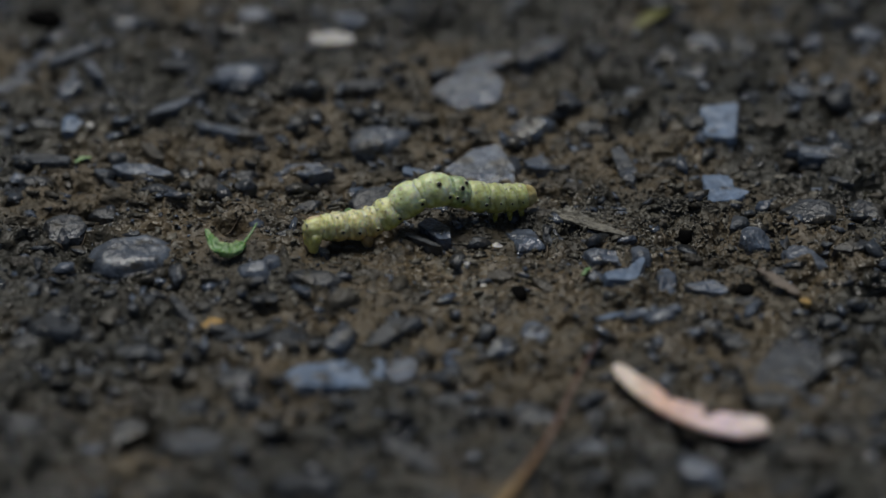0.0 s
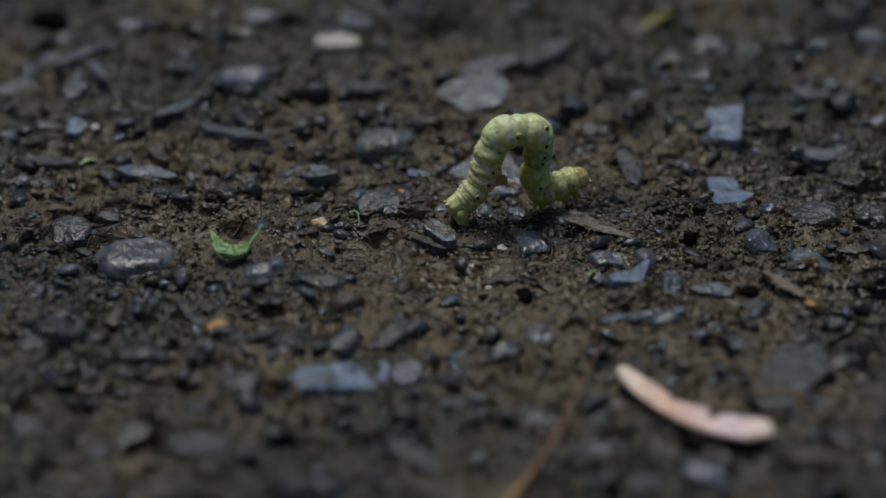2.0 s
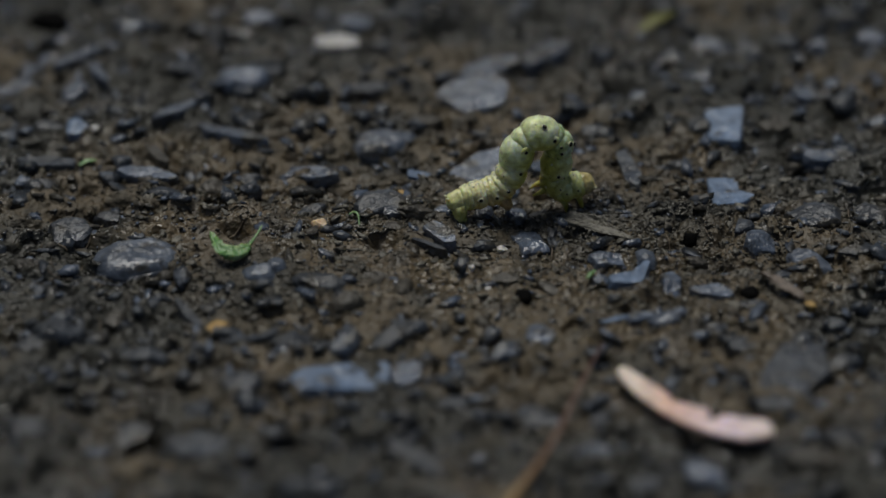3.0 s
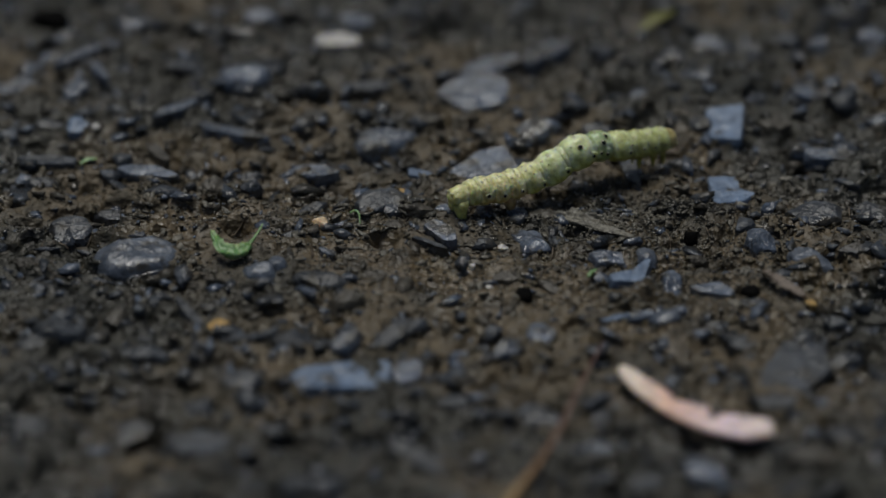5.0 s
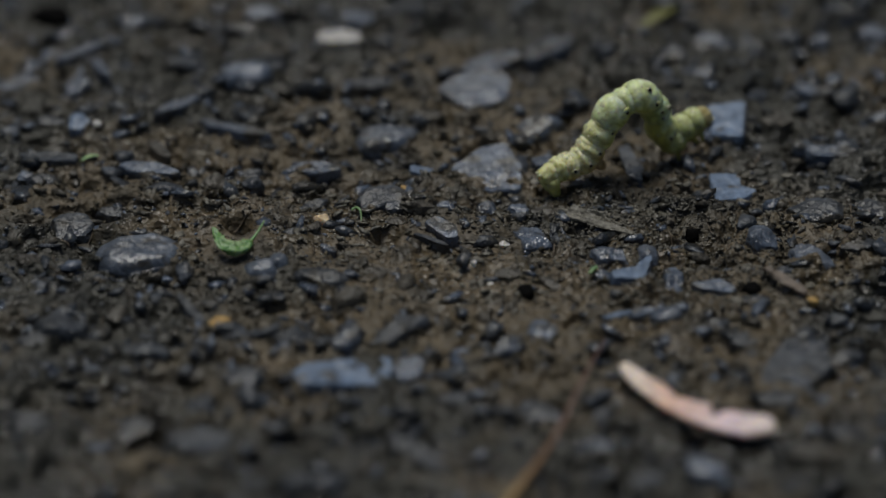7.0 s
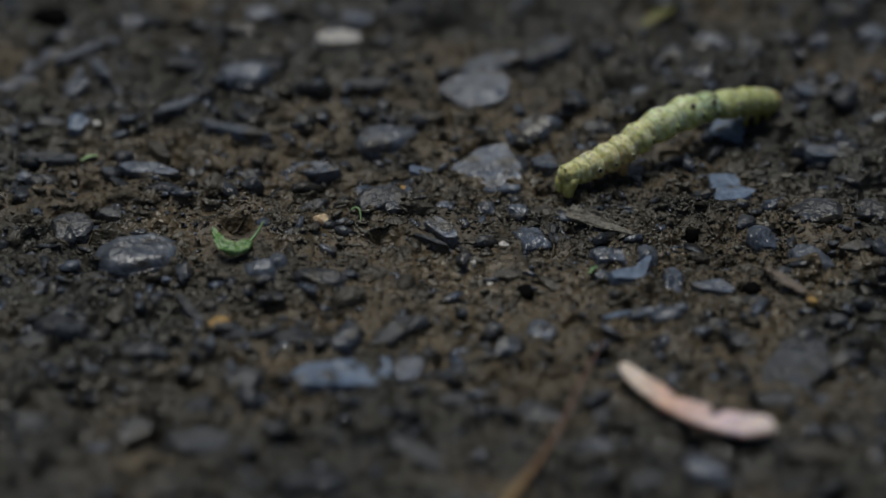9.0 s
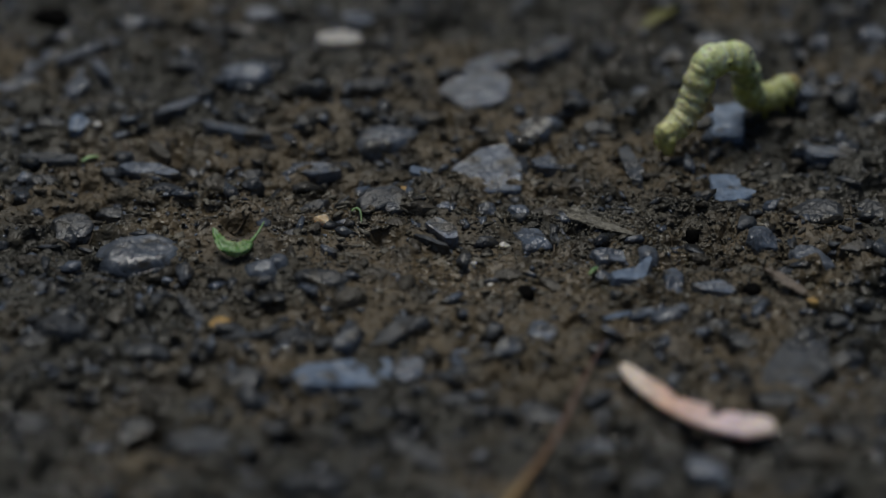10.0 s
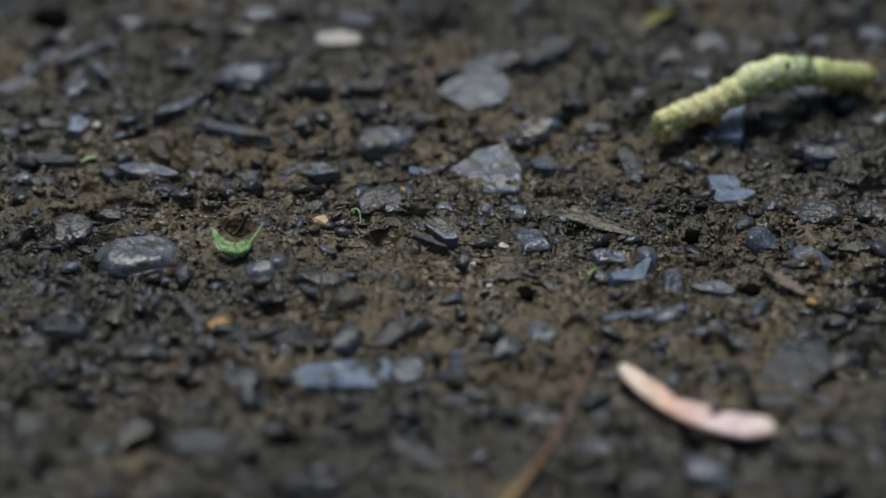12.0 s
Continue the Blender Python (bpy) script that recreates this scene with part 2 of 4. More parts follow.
def part(name, bm, mat, parent, label=""):
    ob = new(name, mesh_of(name, bm, mat))
    ob.parent = parent
    return tagged(ob, label)


def value_noise(x, y, cell, seed):
    """Smooth random heights from -1 to 1 over arrays of places, with lumps of the size cell."""
    rng = np.random.default_rng(seed)
    table = rng.uniform(-1, 1, (256, 256))
    gx, gy = x / cell, y / cell
    ix, iy = np.floor(gx).astype(int), np.floor(gy).astype(int)
    fx, fy = gx - ix, gy - iy
    fx, fy = fx * fx * (3 - 2 * fx), fy * fy * (3 - 2 * fy)
    a, b = table[ix % 256, iy % 256], table[(ix + 1) % 256, iy % 256]
    c, d = table[ix % 256, (iy + 1) % 256], table[(ix + 1) % 256, (iy + 1) % 256]
    return (a * (1 - fx) + b * fx) * (1 - fy) + (c * (1 - fx) + d * fx) * fy


HOLES = [(-5.5, 2.4, 1.5, 1.8), (-27.5, -31.8, 2.0, 2.4), (-20.2, 3.8, 1.4, 2.0),
         (-22.4, 15.6, 0.9, 1.8), (1.0, 45.5, 3.0, 2.2), (14.9, -20.0, 1.0, 2.4), (18.6, 33.5, 1.8, 2.2), (-28.0, 42.5, 2.6, 1.6)]


def smeared(u, v):
    """How far the soil, in millimetres, is washed smooth by rain: 1 before the caterpillar and round the leaf scrap, 0 on crumbly ground."""
    e = ((u - 2) / 16) ** 2 + ((v + 4) / 9.5) ** 2 + 0.45 * value_noise(u, v, 3.0, 41)
    beside = ((u + 17) / 10) ** 2 + ((v - 1) / 7.5) ** 2 + 0.45 * value_noise(u, v, 3.0, 44)
    s = np.clip(1.6 - 1.4 * np.minimum(e, beside), 0, 1)
    return s * s * (3 - 2 * s)


def relief(x, y):
    """Height of the soil, all in metres."""
    u, v = x / MM, y / MM
    rough = 1 - 0.72 * smeared(u, v)
    h = 0.50 * value_noise(u, v, 9.0, 1) + 0.45 * value_noise(u, v, 3.6, 2) + 0.32 * value_noise(u, v, 1.5, 3)
    h += rough * (0.22 * value_noise(u * 0.7, v, 0.8, 4) + 0.14 * np.abs(value_noise(u * 0.7, v, 0.5, 5)))
    h += (1 - rough) * (0.34 * np.abs(value_noise(u * 0.45 + 0.2 * v, v, 1.3, 42)) + 0.22 * value_noise(u * 0.35, v, 0.7, 43))
    pits = np.clip((value_noise(u * 0.75, v, 1.9, 6) - 0.36) / 0.28, 0, 1)
    h -= 1.0 * rough * pits * pits * (3 - 2 * pits)
    clods = 2.2 * value_noise(u * 0.8, v, 2.6, 7) + 0.9 * value_noise(u, v, 1.1, 8)
    level = np.floor(clods)
    edge = np.clip((clods - level) / 0.22, 0, 1)
    h += rough * 0.30 * (level + edge * edge * (3 - 2 * edge)) + 0.10 * rough * value_noise(u, v, 0.33, 9)
    for hx, hy, r, deep in HOLES:
        h -= deep * np.exp(-(((u - hx) ** 2 + (v - hy) ** 2) / (r * r)) ** 2)
    far = np.clip((np.hypot(u, v) - 150) / 400, 0, 1)
    return (h * (1 - far) - 0.1) * MM


def soil_height(x, y):
    return float(relief(np.array([x]), np.array([y]))[0])


# ---- ground: one sheet out to the horizon ----
def graded(near, step, far):
    """Coordinates with a fine even step out to near, then ever wider ones out to far."""
    inner = np.arange(0, near, step)
    outer, s = [near], step
    while outer[-1] < far:
        s *= 1.35
        outer.append(outer[-1] + s)
    half = np.concatenate([inner, outer])
    return np.concatenate([-half[:0:-1], half])


def build_ground():
    xs = graded(54 * MM, 0.18 * MM, 60.0)
    focus, beyond = np.arange(-14, 22, 0.16) * MM, graded(56 * MM, 0.3 * MM, 60.0)
    ys = np.concatenate([beyond[beyond < focus[0] - 0.1 * MM], focus, beyond[beyond > focus[-1] + 0.1 * MM]])
    X, Y = np.meshgrid(xs, ys)
    Z = relief(X, Y)
    me = bpy.data.meshes.new("ground")
    n, k = len(ys), len(xs)
    me.vertices.add(n * k)
    me.vertices.foreach_set("co", np.stack([X, Y, Z], -1).ravel())
    i = (np.arange(n - 1)[:, None] * k + np.arange(k - 1)[None, :]).ravel()
    quads = np.stack([i, i + 1, i + k + 1, i + k], 1)
    me.loops.add(quads.size)
    me.polygons.add(len(quads))
    me.loops.foreach_set("vertex_index", quads.ravel())
    me.polygons.foreach_set("loop_start", np.arange(len(quads)) * 4)
    me.update(calc_edges=True)
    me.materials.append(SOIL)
    me.shade_smooth()
    tagged(new("ground", me), "damp dark brown soil with reddish patches, painted lighter mid-view", "soil", kind="structure")


build_ground()


# ---- stones ----
STONE_SEED = [100]
FLATS, RIMS = [], []


def broken_outline(corners, n):
    """How far a many-cornered outline reaches from its middle in n even directions, its corners slightly worn."""
    P = np.array(corners, float)
    A = np.roll(P, -1, 0) - P
    reach = []
    for i in range(n):
        a = 2 * math.pi * i / n
        c, s = math.cos(a), math.sin(a)
        best = 0.0
        for (px, py), (ex, ey) in zip(P, A):
            det = ex * s - ey * c
            if abs(det) > 1e-9:
                r, f = (ex * py - ey * px) / det, (c * py - s * px) / det
                if -1e-6 <= f <= 1 + 1e-6 and r > best:
                    best = r
        reach.append(best)
    R = np.array(reach)
    return R * 0.6 + (np.roll(R, 1) + np.roll(R, -1)) * 0.2


def stone_mesh(corners, h, shape, rng):
    """A broken stone in millimetres: an outline of corners, a top of a few tilted facets or a worn dome, rough layered sides that run down into the soil."""
    size = float(np.mean(np.hypot(*np.array(corners, float).T)))
    n = int(min(max(size * 6.28 / 0.2, 26), 84))
    across = int(min(max(size / 0.24, 5), 14))
    R = broken_outline(corners, n)
    if shape == "worn":
        for _ in range(n // 12):
            R = R * 0.5 + (np.roll(R, 1) + np.roll(R, -1)) * 0.25
    facets = {"flat": 2, "rough": 5, "worn": 6}[shape]
    slope = {"flat": 0.10, "rough": 0.75, "worn": 0.6}[shape]
    planes = []
    for _ in range(facets):
        a, k = rng.uniform(0, 6.28), rng.uniform(0.3, 1) * slope * h / size
        planes.append((k * math.cos(a), k * math.sin(a), h * rng.uniform(0.9, 1.25)))
    s = Vector((rng.uniform(0, 99), rng.uniform(0, 99), rng.uniform(0, 99)))
    rough = {"flat": 0.55, "rough": 1.0, "worn": 0.8}[shape] * min(1.0, 0.35 + size / 4)

    def grain(p):
        return rough * (0.17 * noise.noise(p / 1.5 + s) + 0.10 * noise.noise(p / 0.62 + s) + 0.06 * noise.noise(p / 0.27 + s))

    def top(x, y, r):
        z = min(h0 + ax * x + ay * y for ax, ay, h0 in planes)
        if shape == "worn":
            z = min(z, h * 1.15 * max(0.02, 1 - r ** 2.6) ** 0.55)
        elif shape == "rough":
            z = min(z, h * 1.1 * (1.25 - 0.75 * r ** 3))
        return max(z, 0.12 * h)

    bm = bmesh.new()
    loops = []
    levels = [(r, None) for r in np.linspace(0, 0.97, across + 1)[1:]]
    levels += [(1.0, 0.80), (1.015, 0.5), (1.03, 0.15), (1.05, -0.35), (1.0, -0.9)]
    for r, drop in levels:
        ring = []
        for i in range(n):
            a = 2 * math.pi * i / n
            c, sn = math.cos(a), math.sin(a)
            q = min(r, 1.0)
            x, y = c * R[i] * q, sn * R[i] * q
            z = top(x, y, q)
            if drop is None:
                p = Vector((x, y, z))
                p.z += grain(p)
            else:
                z = z * drop if drop > 0 else drop * max(h, 0.5)
                layer = 0.05 * size * noise.noise(Vector((a * 1.5, round(z / 0.22) * 1.7, s.x)))
                p = Vector((c * R[i] * r, sn * R[i] * r, z))
                k = grain(p) * 0.9 + layer * min(1.0, h)
                p += Vector((c * k, sn * k, 0.3 * k))
            ring.append(bm.verts.new(p * MM))
        loops.append(ring)
    z0 = top(0, 0, 0)
    mid = bm.verts.new(Vector((0, 0, z0 + grain(Vector((0, 0, z0))))) * MM)
    for j in range(n):
        bm.faces.new((mid, loops[0][j], loops[0][(j + 1) % n]))
    for p, q in zip(loops, loops[1:]):
        for j in range(n):
            bm.faces.new((p[j], q[j], q[(j + 1) % n], p[(j + 1) % n]))
    bm.faces.new(loops[-1][::-1])
    return bm


def stone(x, y, corners, h, turn, tone, shape, tilt=0):
    """A stone with that outline and that height above the soil, in millimetres."""
    STONE_SEED[0] += 1
    rng = random.Random(STONE_SEED[0])
    label, name, category, group = WORDS[tone]
    h = min(h, 0.75 + 0.45 * h)
    ob = new(name, mesh_of(name, stone_mesh(corners, h, shape, rng), SLATE[tone], crisp=0 if shape == "worn" else 38))
    lean = 3 if shape == "flat" else 6
    P = np.array(corners, float)
    c, s = math.cos(radians(turn)), math.sin(radians(turn))
    P = np.stack([P[:, 0] * c - P[:, 1] * s, P[:, 0] * s + P[:, 1] * c], 1)
    inside = np.concatenate([P * k for k in (0.3, 0.6, 0.9)])
    under = relief((x + inside[:, 0]) * MM, (y + inside[:, 1]) * MM)
    seat = float(np.percentile(under, 85 if tone in "tokw" else 62 if tone == "p" else 55 if shape == "flat" else 40)) - (0.05 if shape == "flat" else 0.15) * h * MM
    ob.matrix_basis = pose(x * MM, y * MM, seat, tilt + rng.uniform(-lean, lean), rng.uniform(-lean, lean), turn)
    (FLATS if tone in "pbgtokw" or shape == "flat" else []).append((x, y, P))
    RIMS.append((x, y, P, seat))
    return tagged(ob, label, category, group)


def random_corners(w, d, seed, sides=None, spread=0.30):
    rng = random.Random(seed)
    n = sides or rng.randint(5, 7)
    turn = rng.uniform(0, 6.28) if n > 4 else math.pi / 4
    out = []
    for i in range(n):
        a = turn + (i + rng.uniform(-spread, spread)) * 2 * math.pi / n
        q = max(abs(math.cos(a)), abs(math.sin(a))) ** 0.5
        r = rng.uniform(0.9, 1.2) / q
        out.append((math.cos(a) * r * w / 2, math.sin(a) * r * d / 2))
    return out


def chunk(x, y, w, d, h, turn, tone):
    return stone(x, y, random_corners(w, d, STONE_SEED[0]), h, turn, tone, "rough")


def pebble(x, y, w, d, h, turn, tone):
    return stone(x, y, random_corners(w * 1.05, d * 1.05, STONE_SEED[0], 7), h, turn, tone, "worn")


def slab(x, y, w, d, h, turn, tone, tilt=0):
    return stone(x, y, random_corners(w, d, STONE_SEED[0]), h, turn, tone, "flat", tilt)


def plate(x, y, w, d, h, turn, tone, tilt=0):
    return stone(x, y, random_corners(w * 1.2, d * 1.2, STONE_SEED[0], 4, 0.14), h, turn, tone, "flat", tilt)


def sliver(x, y, w, d, h, turn, tone):
    return stone(x, y, random_corners(w, d, STONE_SEED[0], 5), h, turn, tone, "flat")


def shard(x, y, corners, h, tone, shape="flat", tilt=0):
    return stone(x, y, corners, h, 0, tone, shape, tilt)


# broken pieces of slate with a shape of their own
shard(28.9, 24.2, [(-1.8, 2.6), (2.2, 3.3), (1.5, -3.2), (-2.0, -2.6)], 0.45, "p", tilt=5)
shard(28.9, 11.2, [(-2.3, 2.7), (0.6, 2.7), (0.8, 0.2), (2.4, -0.7), (1.0, -2.2), (-1.9, -2.7)], 0.5, "p")
shard(-9.3, -22.7, [(-5.0, -0.6), (-3.7, 0.8), (2.2, 2.2), (4.5, 2.3), (4.2, -2.3), (-3.6, -2.6)], 0.5, "p")
shard(-3.2, -22.0, [(-1.7, 1.4), (1.6, 2.3), (1.2, -1.0), (-1.2, -2.4)], 0.4, "b")
shard(4.3, 15.3, [(-3.5, 0.6), (-0.5, 3.8), (2.1, 4.5), (3.7, 0.0), (3.4, -3.8), (-1.7, -3.8), (-3.4, -1.6)], 0.6, "b", tilt=5)
shard(8.5, 2.3, [(-2.0, 2.5), (0.5, 3.0), (1.1, 1.6), (2.2, -1.8), (-0.6, -3.0), (-1.0, -0.9)], 1.0, "b", "rough")
shard(10.7, 16.5, [(-1.9, 0.5), (-0.2, 1.6), (2.0, -0.2), (1.7, -1.5), (-1.5, -1.0)], 0.7, "b")
shard(3.6, 31.4, [(-4.3, -0.4), (-2.9, 1.8), (1.9, 3.5), (3.5, 1.2), (2.8, -2.4), (-1.1, -3.9)], 0.8, "b", tilt=5)
shard(-29.8, -2.0, [(-4.3, 0.9), (-2.4, 2.9), (2.5, 3.4), (4.3, 0.8), (3.5, -1.9), (-0.3, -3.2), (-3.5, -2.2)], 1.2, "g", "worn")
shard(-36.4, 3.8, [(-2.3, 1.1), (-1.4, 2.0), (1.5, 1.8), (2.3, -0.3), (1.3, -1.9), (-1.4, -2.3)], 1.5, "d", "rough")
shard(-5.9, 8.6, [(-2.9, -0.2), (-1.9, 1.9), (1.1, 2.4), (3.1, 0.7), (2.1, -2.0), (-1.6, -2.5)], 1.2, "d", "rough")
shard(15.9, -2.3, [(-1.8, 0.6), (-0.7, 1.4), (1.5, 0.8), (1.8, -1.0), (-0.8, -1.4)], 0.7, "b", "rough")
shard(26.1, -7.4, [(-2.5, 0.7), (0.6, 1.4), (2.1, -0.5), (1.4, -1.2), (-1.7, -0.3)], 0.8, "b")
shard(-39.6, 16.2, [(-3.6, 0.5), (-0.1, 1.0), (2.8, 0.6), (2.5, -0.8), (-1.6, -1.1)], 0.6, "d")
shard(32.2, -23.2, [(-3.7, -2.0), (0.0, 6.0), (3.7, 5.5), (3.8, 0.9), (-0.3, -5.2), (-3.4, -5.2)], 0.5, "d")
shard(0.0, 2.3, [(-1.9, 1.0), (-0.8, 2.2), (1.3, 0.4), (1.4, -1.6), (0.3, -1.8)], 0.8, "b", tilt=6)
shard(19.0, 15.8, [(-1.4, 3.3), (-0.3, 3.8), (1.2, -1.0), (0.8, -3.4), (-0.5, -2.2)], 0.7, "d")
shard(22.1, -6.0, [(-1.1, 1.2), (0.1, 2.2), (1.0, 1.2), (0.8, -2.2), (-0.9, -2.2)], 1.5, "b", "rough")
shard(18.3, -5.9, [(-2.5, -0.8), (0.3, 0.3), (1.3, 2.7), (1.9, 2.4), (0.9, -1.7), (-2.0, -2.0)], 0.9, "p")
chunk(-40.6, 40.2, 4.2, 2.0, 0.9, 0, "b")
slab(-37.6, 37.8, 7.3, 1.2, 0.8, 42, "b")
slab(-35.9, 34.9, 5.7, 1.1, 0.7, -58, "b")
chunk(-38.0, 32.2, 2.6, 2.9, 1.3, 0, "b")
plate(-44.5, 33.6, 4.3, 3.3, 0.4, 48, "b")
chunk(-32.9, 45.9, 3.9, 2.0, 0.9, 0, "b")
chunk(-37.2, 23.9, 2.3, 3.0, 1.3, 0, "p")
chunk(-35.4, 23.4, 1.0, 0.9, 0.4, 0, "w")
slab(-27.6, 27.8, 5.8, 1.6, 0.8, 38, "b")
slab(-21.7, 22.8, 8.4, 1.7, 0.8, -19, "b")
slab(-28.8, 18.6, 4.6, 1.3, 0.7, -63, "n")
chunk(-25.2, 16.0, 3.3, 0.9, 0.6, -67, "b")
slab(-29.5, 14.0, 6.1, 2.0, 0.8, -15, "b")
pebble(-40.0, 12.6, 3.5, 1.8, 0.8, 0, "d")
chunk(-43.2, 11.6, 2.5, 2.0, 0.9, 0, "d")
chunk(-32.5, 8.4, 4.0, 1.8, 0.8, 0, "d")
chunk(-27.8, 10.5, 3.5, 2.0, 0.9, 0, "d")
pebble(-22.8, 11.8, 2.6, 2.4, 1.1, 0, "n")
chunk(-19.1, 14.6, 2.3, 2.2, 0.9, 0, "d")
chunk(-19.1, 11.4, 2.3, 2.3, 1.0, 0, "d")
slab(-12.8, 15.2, 5.2, 2.2, 0.8, 0, "b")
chunk(-12.9, 7.6, 4.0, 1.8, 1.0, 46, "d")
chunk(-4.6, 4.8, 2.1, 1.4, 0.6, 0, "n")
chunk(-2.6, 7.1, 3.6, 1.9, 0.9, -19, "n")
chunk(0.0, 8.9, 2.7, 1.9, 0.8, 0, "b")
plate(-2.3, 14.8, 2.4, 1.3, 0.4, -27, "p")
shard(4.3, 7.4, [(-1.0, 0.9), (0.9, 1.0), (1.0, -0.9), (-0.9, -1.0)], 1.0, "b", "rough")
shard(7.3, 7.6, [(-1.2, -0.2), (-0.4, 1.1), (0.9, 1.0), (1.3, -0.3), (0.3, -1.3)], 1.1, "b", "rough")
sliver(-1.1, -0.3, 4.6, 0.6, 0.8, -35, "d")
slab(-11.2, -0.5, 2.4, 0.9, 0.7, -48, "b")
pebble(-17.6, -4.8, 3.2, 3.3, 1.4, 0, "g")
pebble(-15.9, -3.7, 1.9, 2.1, 0.9, 0, "g")
pebble(-11.7, -6.5, 5.1, 2.5, 1.1, -15, "d")
pebble(-9.1, -10.0, 3.2, 2.9, 1.4, 35, "n")
chunk(10.1, 6.6, 2.9, 1.6, 0.7, 10, "n")
pebble(19.7, -1.8, 2.1, 2.6, 1.1, 0, "g")
chunk(5.9, 0.8, 1.1, 0.7, 0.3, 0, "w")
chunk(2.9, -3.6, 0.55, 0.9, 0.3, 0, "w")
chunk(4.5, -6.7, 0.7, 0.5, 0.2, 0, "w")
chunk(10.2, -6.1, 3.1, 1.3, 0.7, -48, "n")
chunk(15.3, -6.0, 1.7, 1.6, 0.7, 0, "b")
shard(30.9, 0.9, [(-1.4, -0.3), (-1.1, 1.8), (0.3, 2.4), (1.6, 0.7), (1.7, -1.3), (-0.6, -2.0)], 1.7, "b", "rough")
pebble(35.7, -1.9, 5.4, 2.5, 1.3, -38, "g")
chunk(40.5, -0.8, 4.2, 1.7, 0.8, 19, "d")
chunk(39.6, -5.1, 2.4, 1.8, 0.8, 0, "n")
chunk(25.5, 8.8, 2.0, 2.2, 0.9, 0, "d")
chunk(37.0, 5.9, 5.6, 4.6, 1.2, 0, "d")
chunk(42.2, 7.0, 4.3, 4.6, 1.3, 0, "d")
chunk(28.0, -2.8, 2.6, 1.3, 0.7, -20, "b")
chunk(29.8, -10.4, 2.9, 2.1, 0.9, 0, "d")
chunk(26.1, -13.3, 3.0, 1.8, 0.8, 0, "d")
chunk(36.8, -13.3, 3.5, 1.7, 0.7, 0, "d")
chunk(40.6, -14.3, 2.4, 2.7, 1.2, 0, "d")
chunk(26.3, 23.9, 2.3, 2.6, 1.1, 0, "d")
chunk(24.4, 18.0, 3.1, 2.2, 1.0, 0, "d")
chunk(36.6, 19.1, 3.7, 2.7, 1.2, 0, "b")
chunk(40.7, 33.6, 2.2, 2.5, 1.1, 0, "b")
slab(38.1, 29.7, 4.8, 2.3, 0.8, -27, "b")
chunk(44.8, 26.2, 3.1, 2.2, 1.0, 0, "b")
pebble(46.0, 44.8, 3.6, 3.0, 1.3, 0, "b")
chunk(28.0, 42.1, 3.9, 3.3, 1.4, 0, "b")
chunk(24.0, 38.9, 3.2, 2.3, 1.0, 0, "b")
chunk(27.0, 34.5, 2.6, 2.1, 0.9, 0, "b")
chunk(32.6, 41.6, 3.8, 2.8, 1.2, 0, "d")
chunk(40.0, 42.8, 2.6, 3.0, 1.3, 0, "b")
slab(39.1, 17.9, 4.8, 2.3, 0.8, 0, "b")
chunk(32.5, 30.7, 2.3, 1.7, 0.7, 0, "d")
pebble(20.6, 32.3, 2.8, 2.8, 1.2, 0, "b")
chunk(16.7, 40.0, 2.6, 3.5, 1.5, 0, "d")
slab(10.9, 39.4, 6.8, 2.5, 0.8, 48, "b")
chunk(9.8, 23.7, 5.5, 3.3, 1.4, 0, "b")
chunk(13.8, 11.9, 3.1, 2.2, 0.9, 0, "n")
slab(5.1, 36.6, 6.7, 2.6, 0.8, 27, "b")
pebble(-5.8, 22.2, 7.3, 3.9, 1.7, 10, "b")
chunk(-13.0, 33.3, 1.0, 1.1, 0.5, 0, "p")
slab(-11.0, 42.6, 4.4, 2.6, 0.8, 15, "w")
chunk(-2.8, 41.9, 1.7, 2.3, 1.0, 0, "n")
slab(-9.3, 47.7, 3.9, 2.4, 0.7, 0, "b")
pebble(-20.9, 34.7, 5.1, 4.0, 1.7, 0, "b")
chunk(-21.4, 44.0, 3.3, 2.0, 0.9, 0, "b")
chunk(-19.9, 49.0, 5.1, 2.3, 1.0, 0, "b")
chunk(-24.0, 49.6, 2.7, 2.3, 1.0, 0, "b")
chunk(-5.6, 42.0, 5.0, 2.2, 0.9, 0, "d")
chunk(-18.5, -24.2, 3.5, 3.4, 1.2, 0, "d")
chunk(-9.2, -18.0, 3.0, 3.1, 1.4, 0, "b")
chunk(-14.1, -16.0, 4.9, 2.6, 1.2, 0, "d")
chunk(-3.9, -15.7, 6.7, 2.3, 1.3, 48, "d")
chunk(6.1, -19.1, 4.4, 2.3, 1.3, 48, "b")
chunk(-28.5, -30.4, 5.2, 3.1, 1.4, 19, "d")
slab(-22.1, -35.0, 5.7, 3.7, 0.8, 0, "d")
chunk(-37.2, -32.7, 3.4, 2.7, 1.2, 0, "d")
chunk(-36.5, -15.2, 5.1, 3.9, 1.7, 0, "d")
sliver(-24.2, -12.2, 6.6, 0.9, 0.8, -63, "d")
chunk(-30.9, -13.0, 1.8, 2.8, 1.2, 0, "n")
chunk(-32.6, -21.6, 2.3, 2.0, 0.9, 0, "b")
chunk(8.5, -28.0, 5.0, 3.6, 1.6, 0, "d")
chunk(14.7, -28.6, 2.3, 2.6, 1.0, 0, "d")
chunk(14.1, -34.5, 3.1, 2.5, 1.1, 0, "b")
plate(18.2, -12.9, 4.5, 1.2, 0.4, 22, "b")
chunk(9.3, -15.4, 2.9, 2.5, 1.1, 0, "b")
chunk(23.5, -38.9, 4.4, 3.7, 1.6, 0, "b")
chunk(37.7, -20.5, 3.7, 1.9, 0.9, 35, "d")
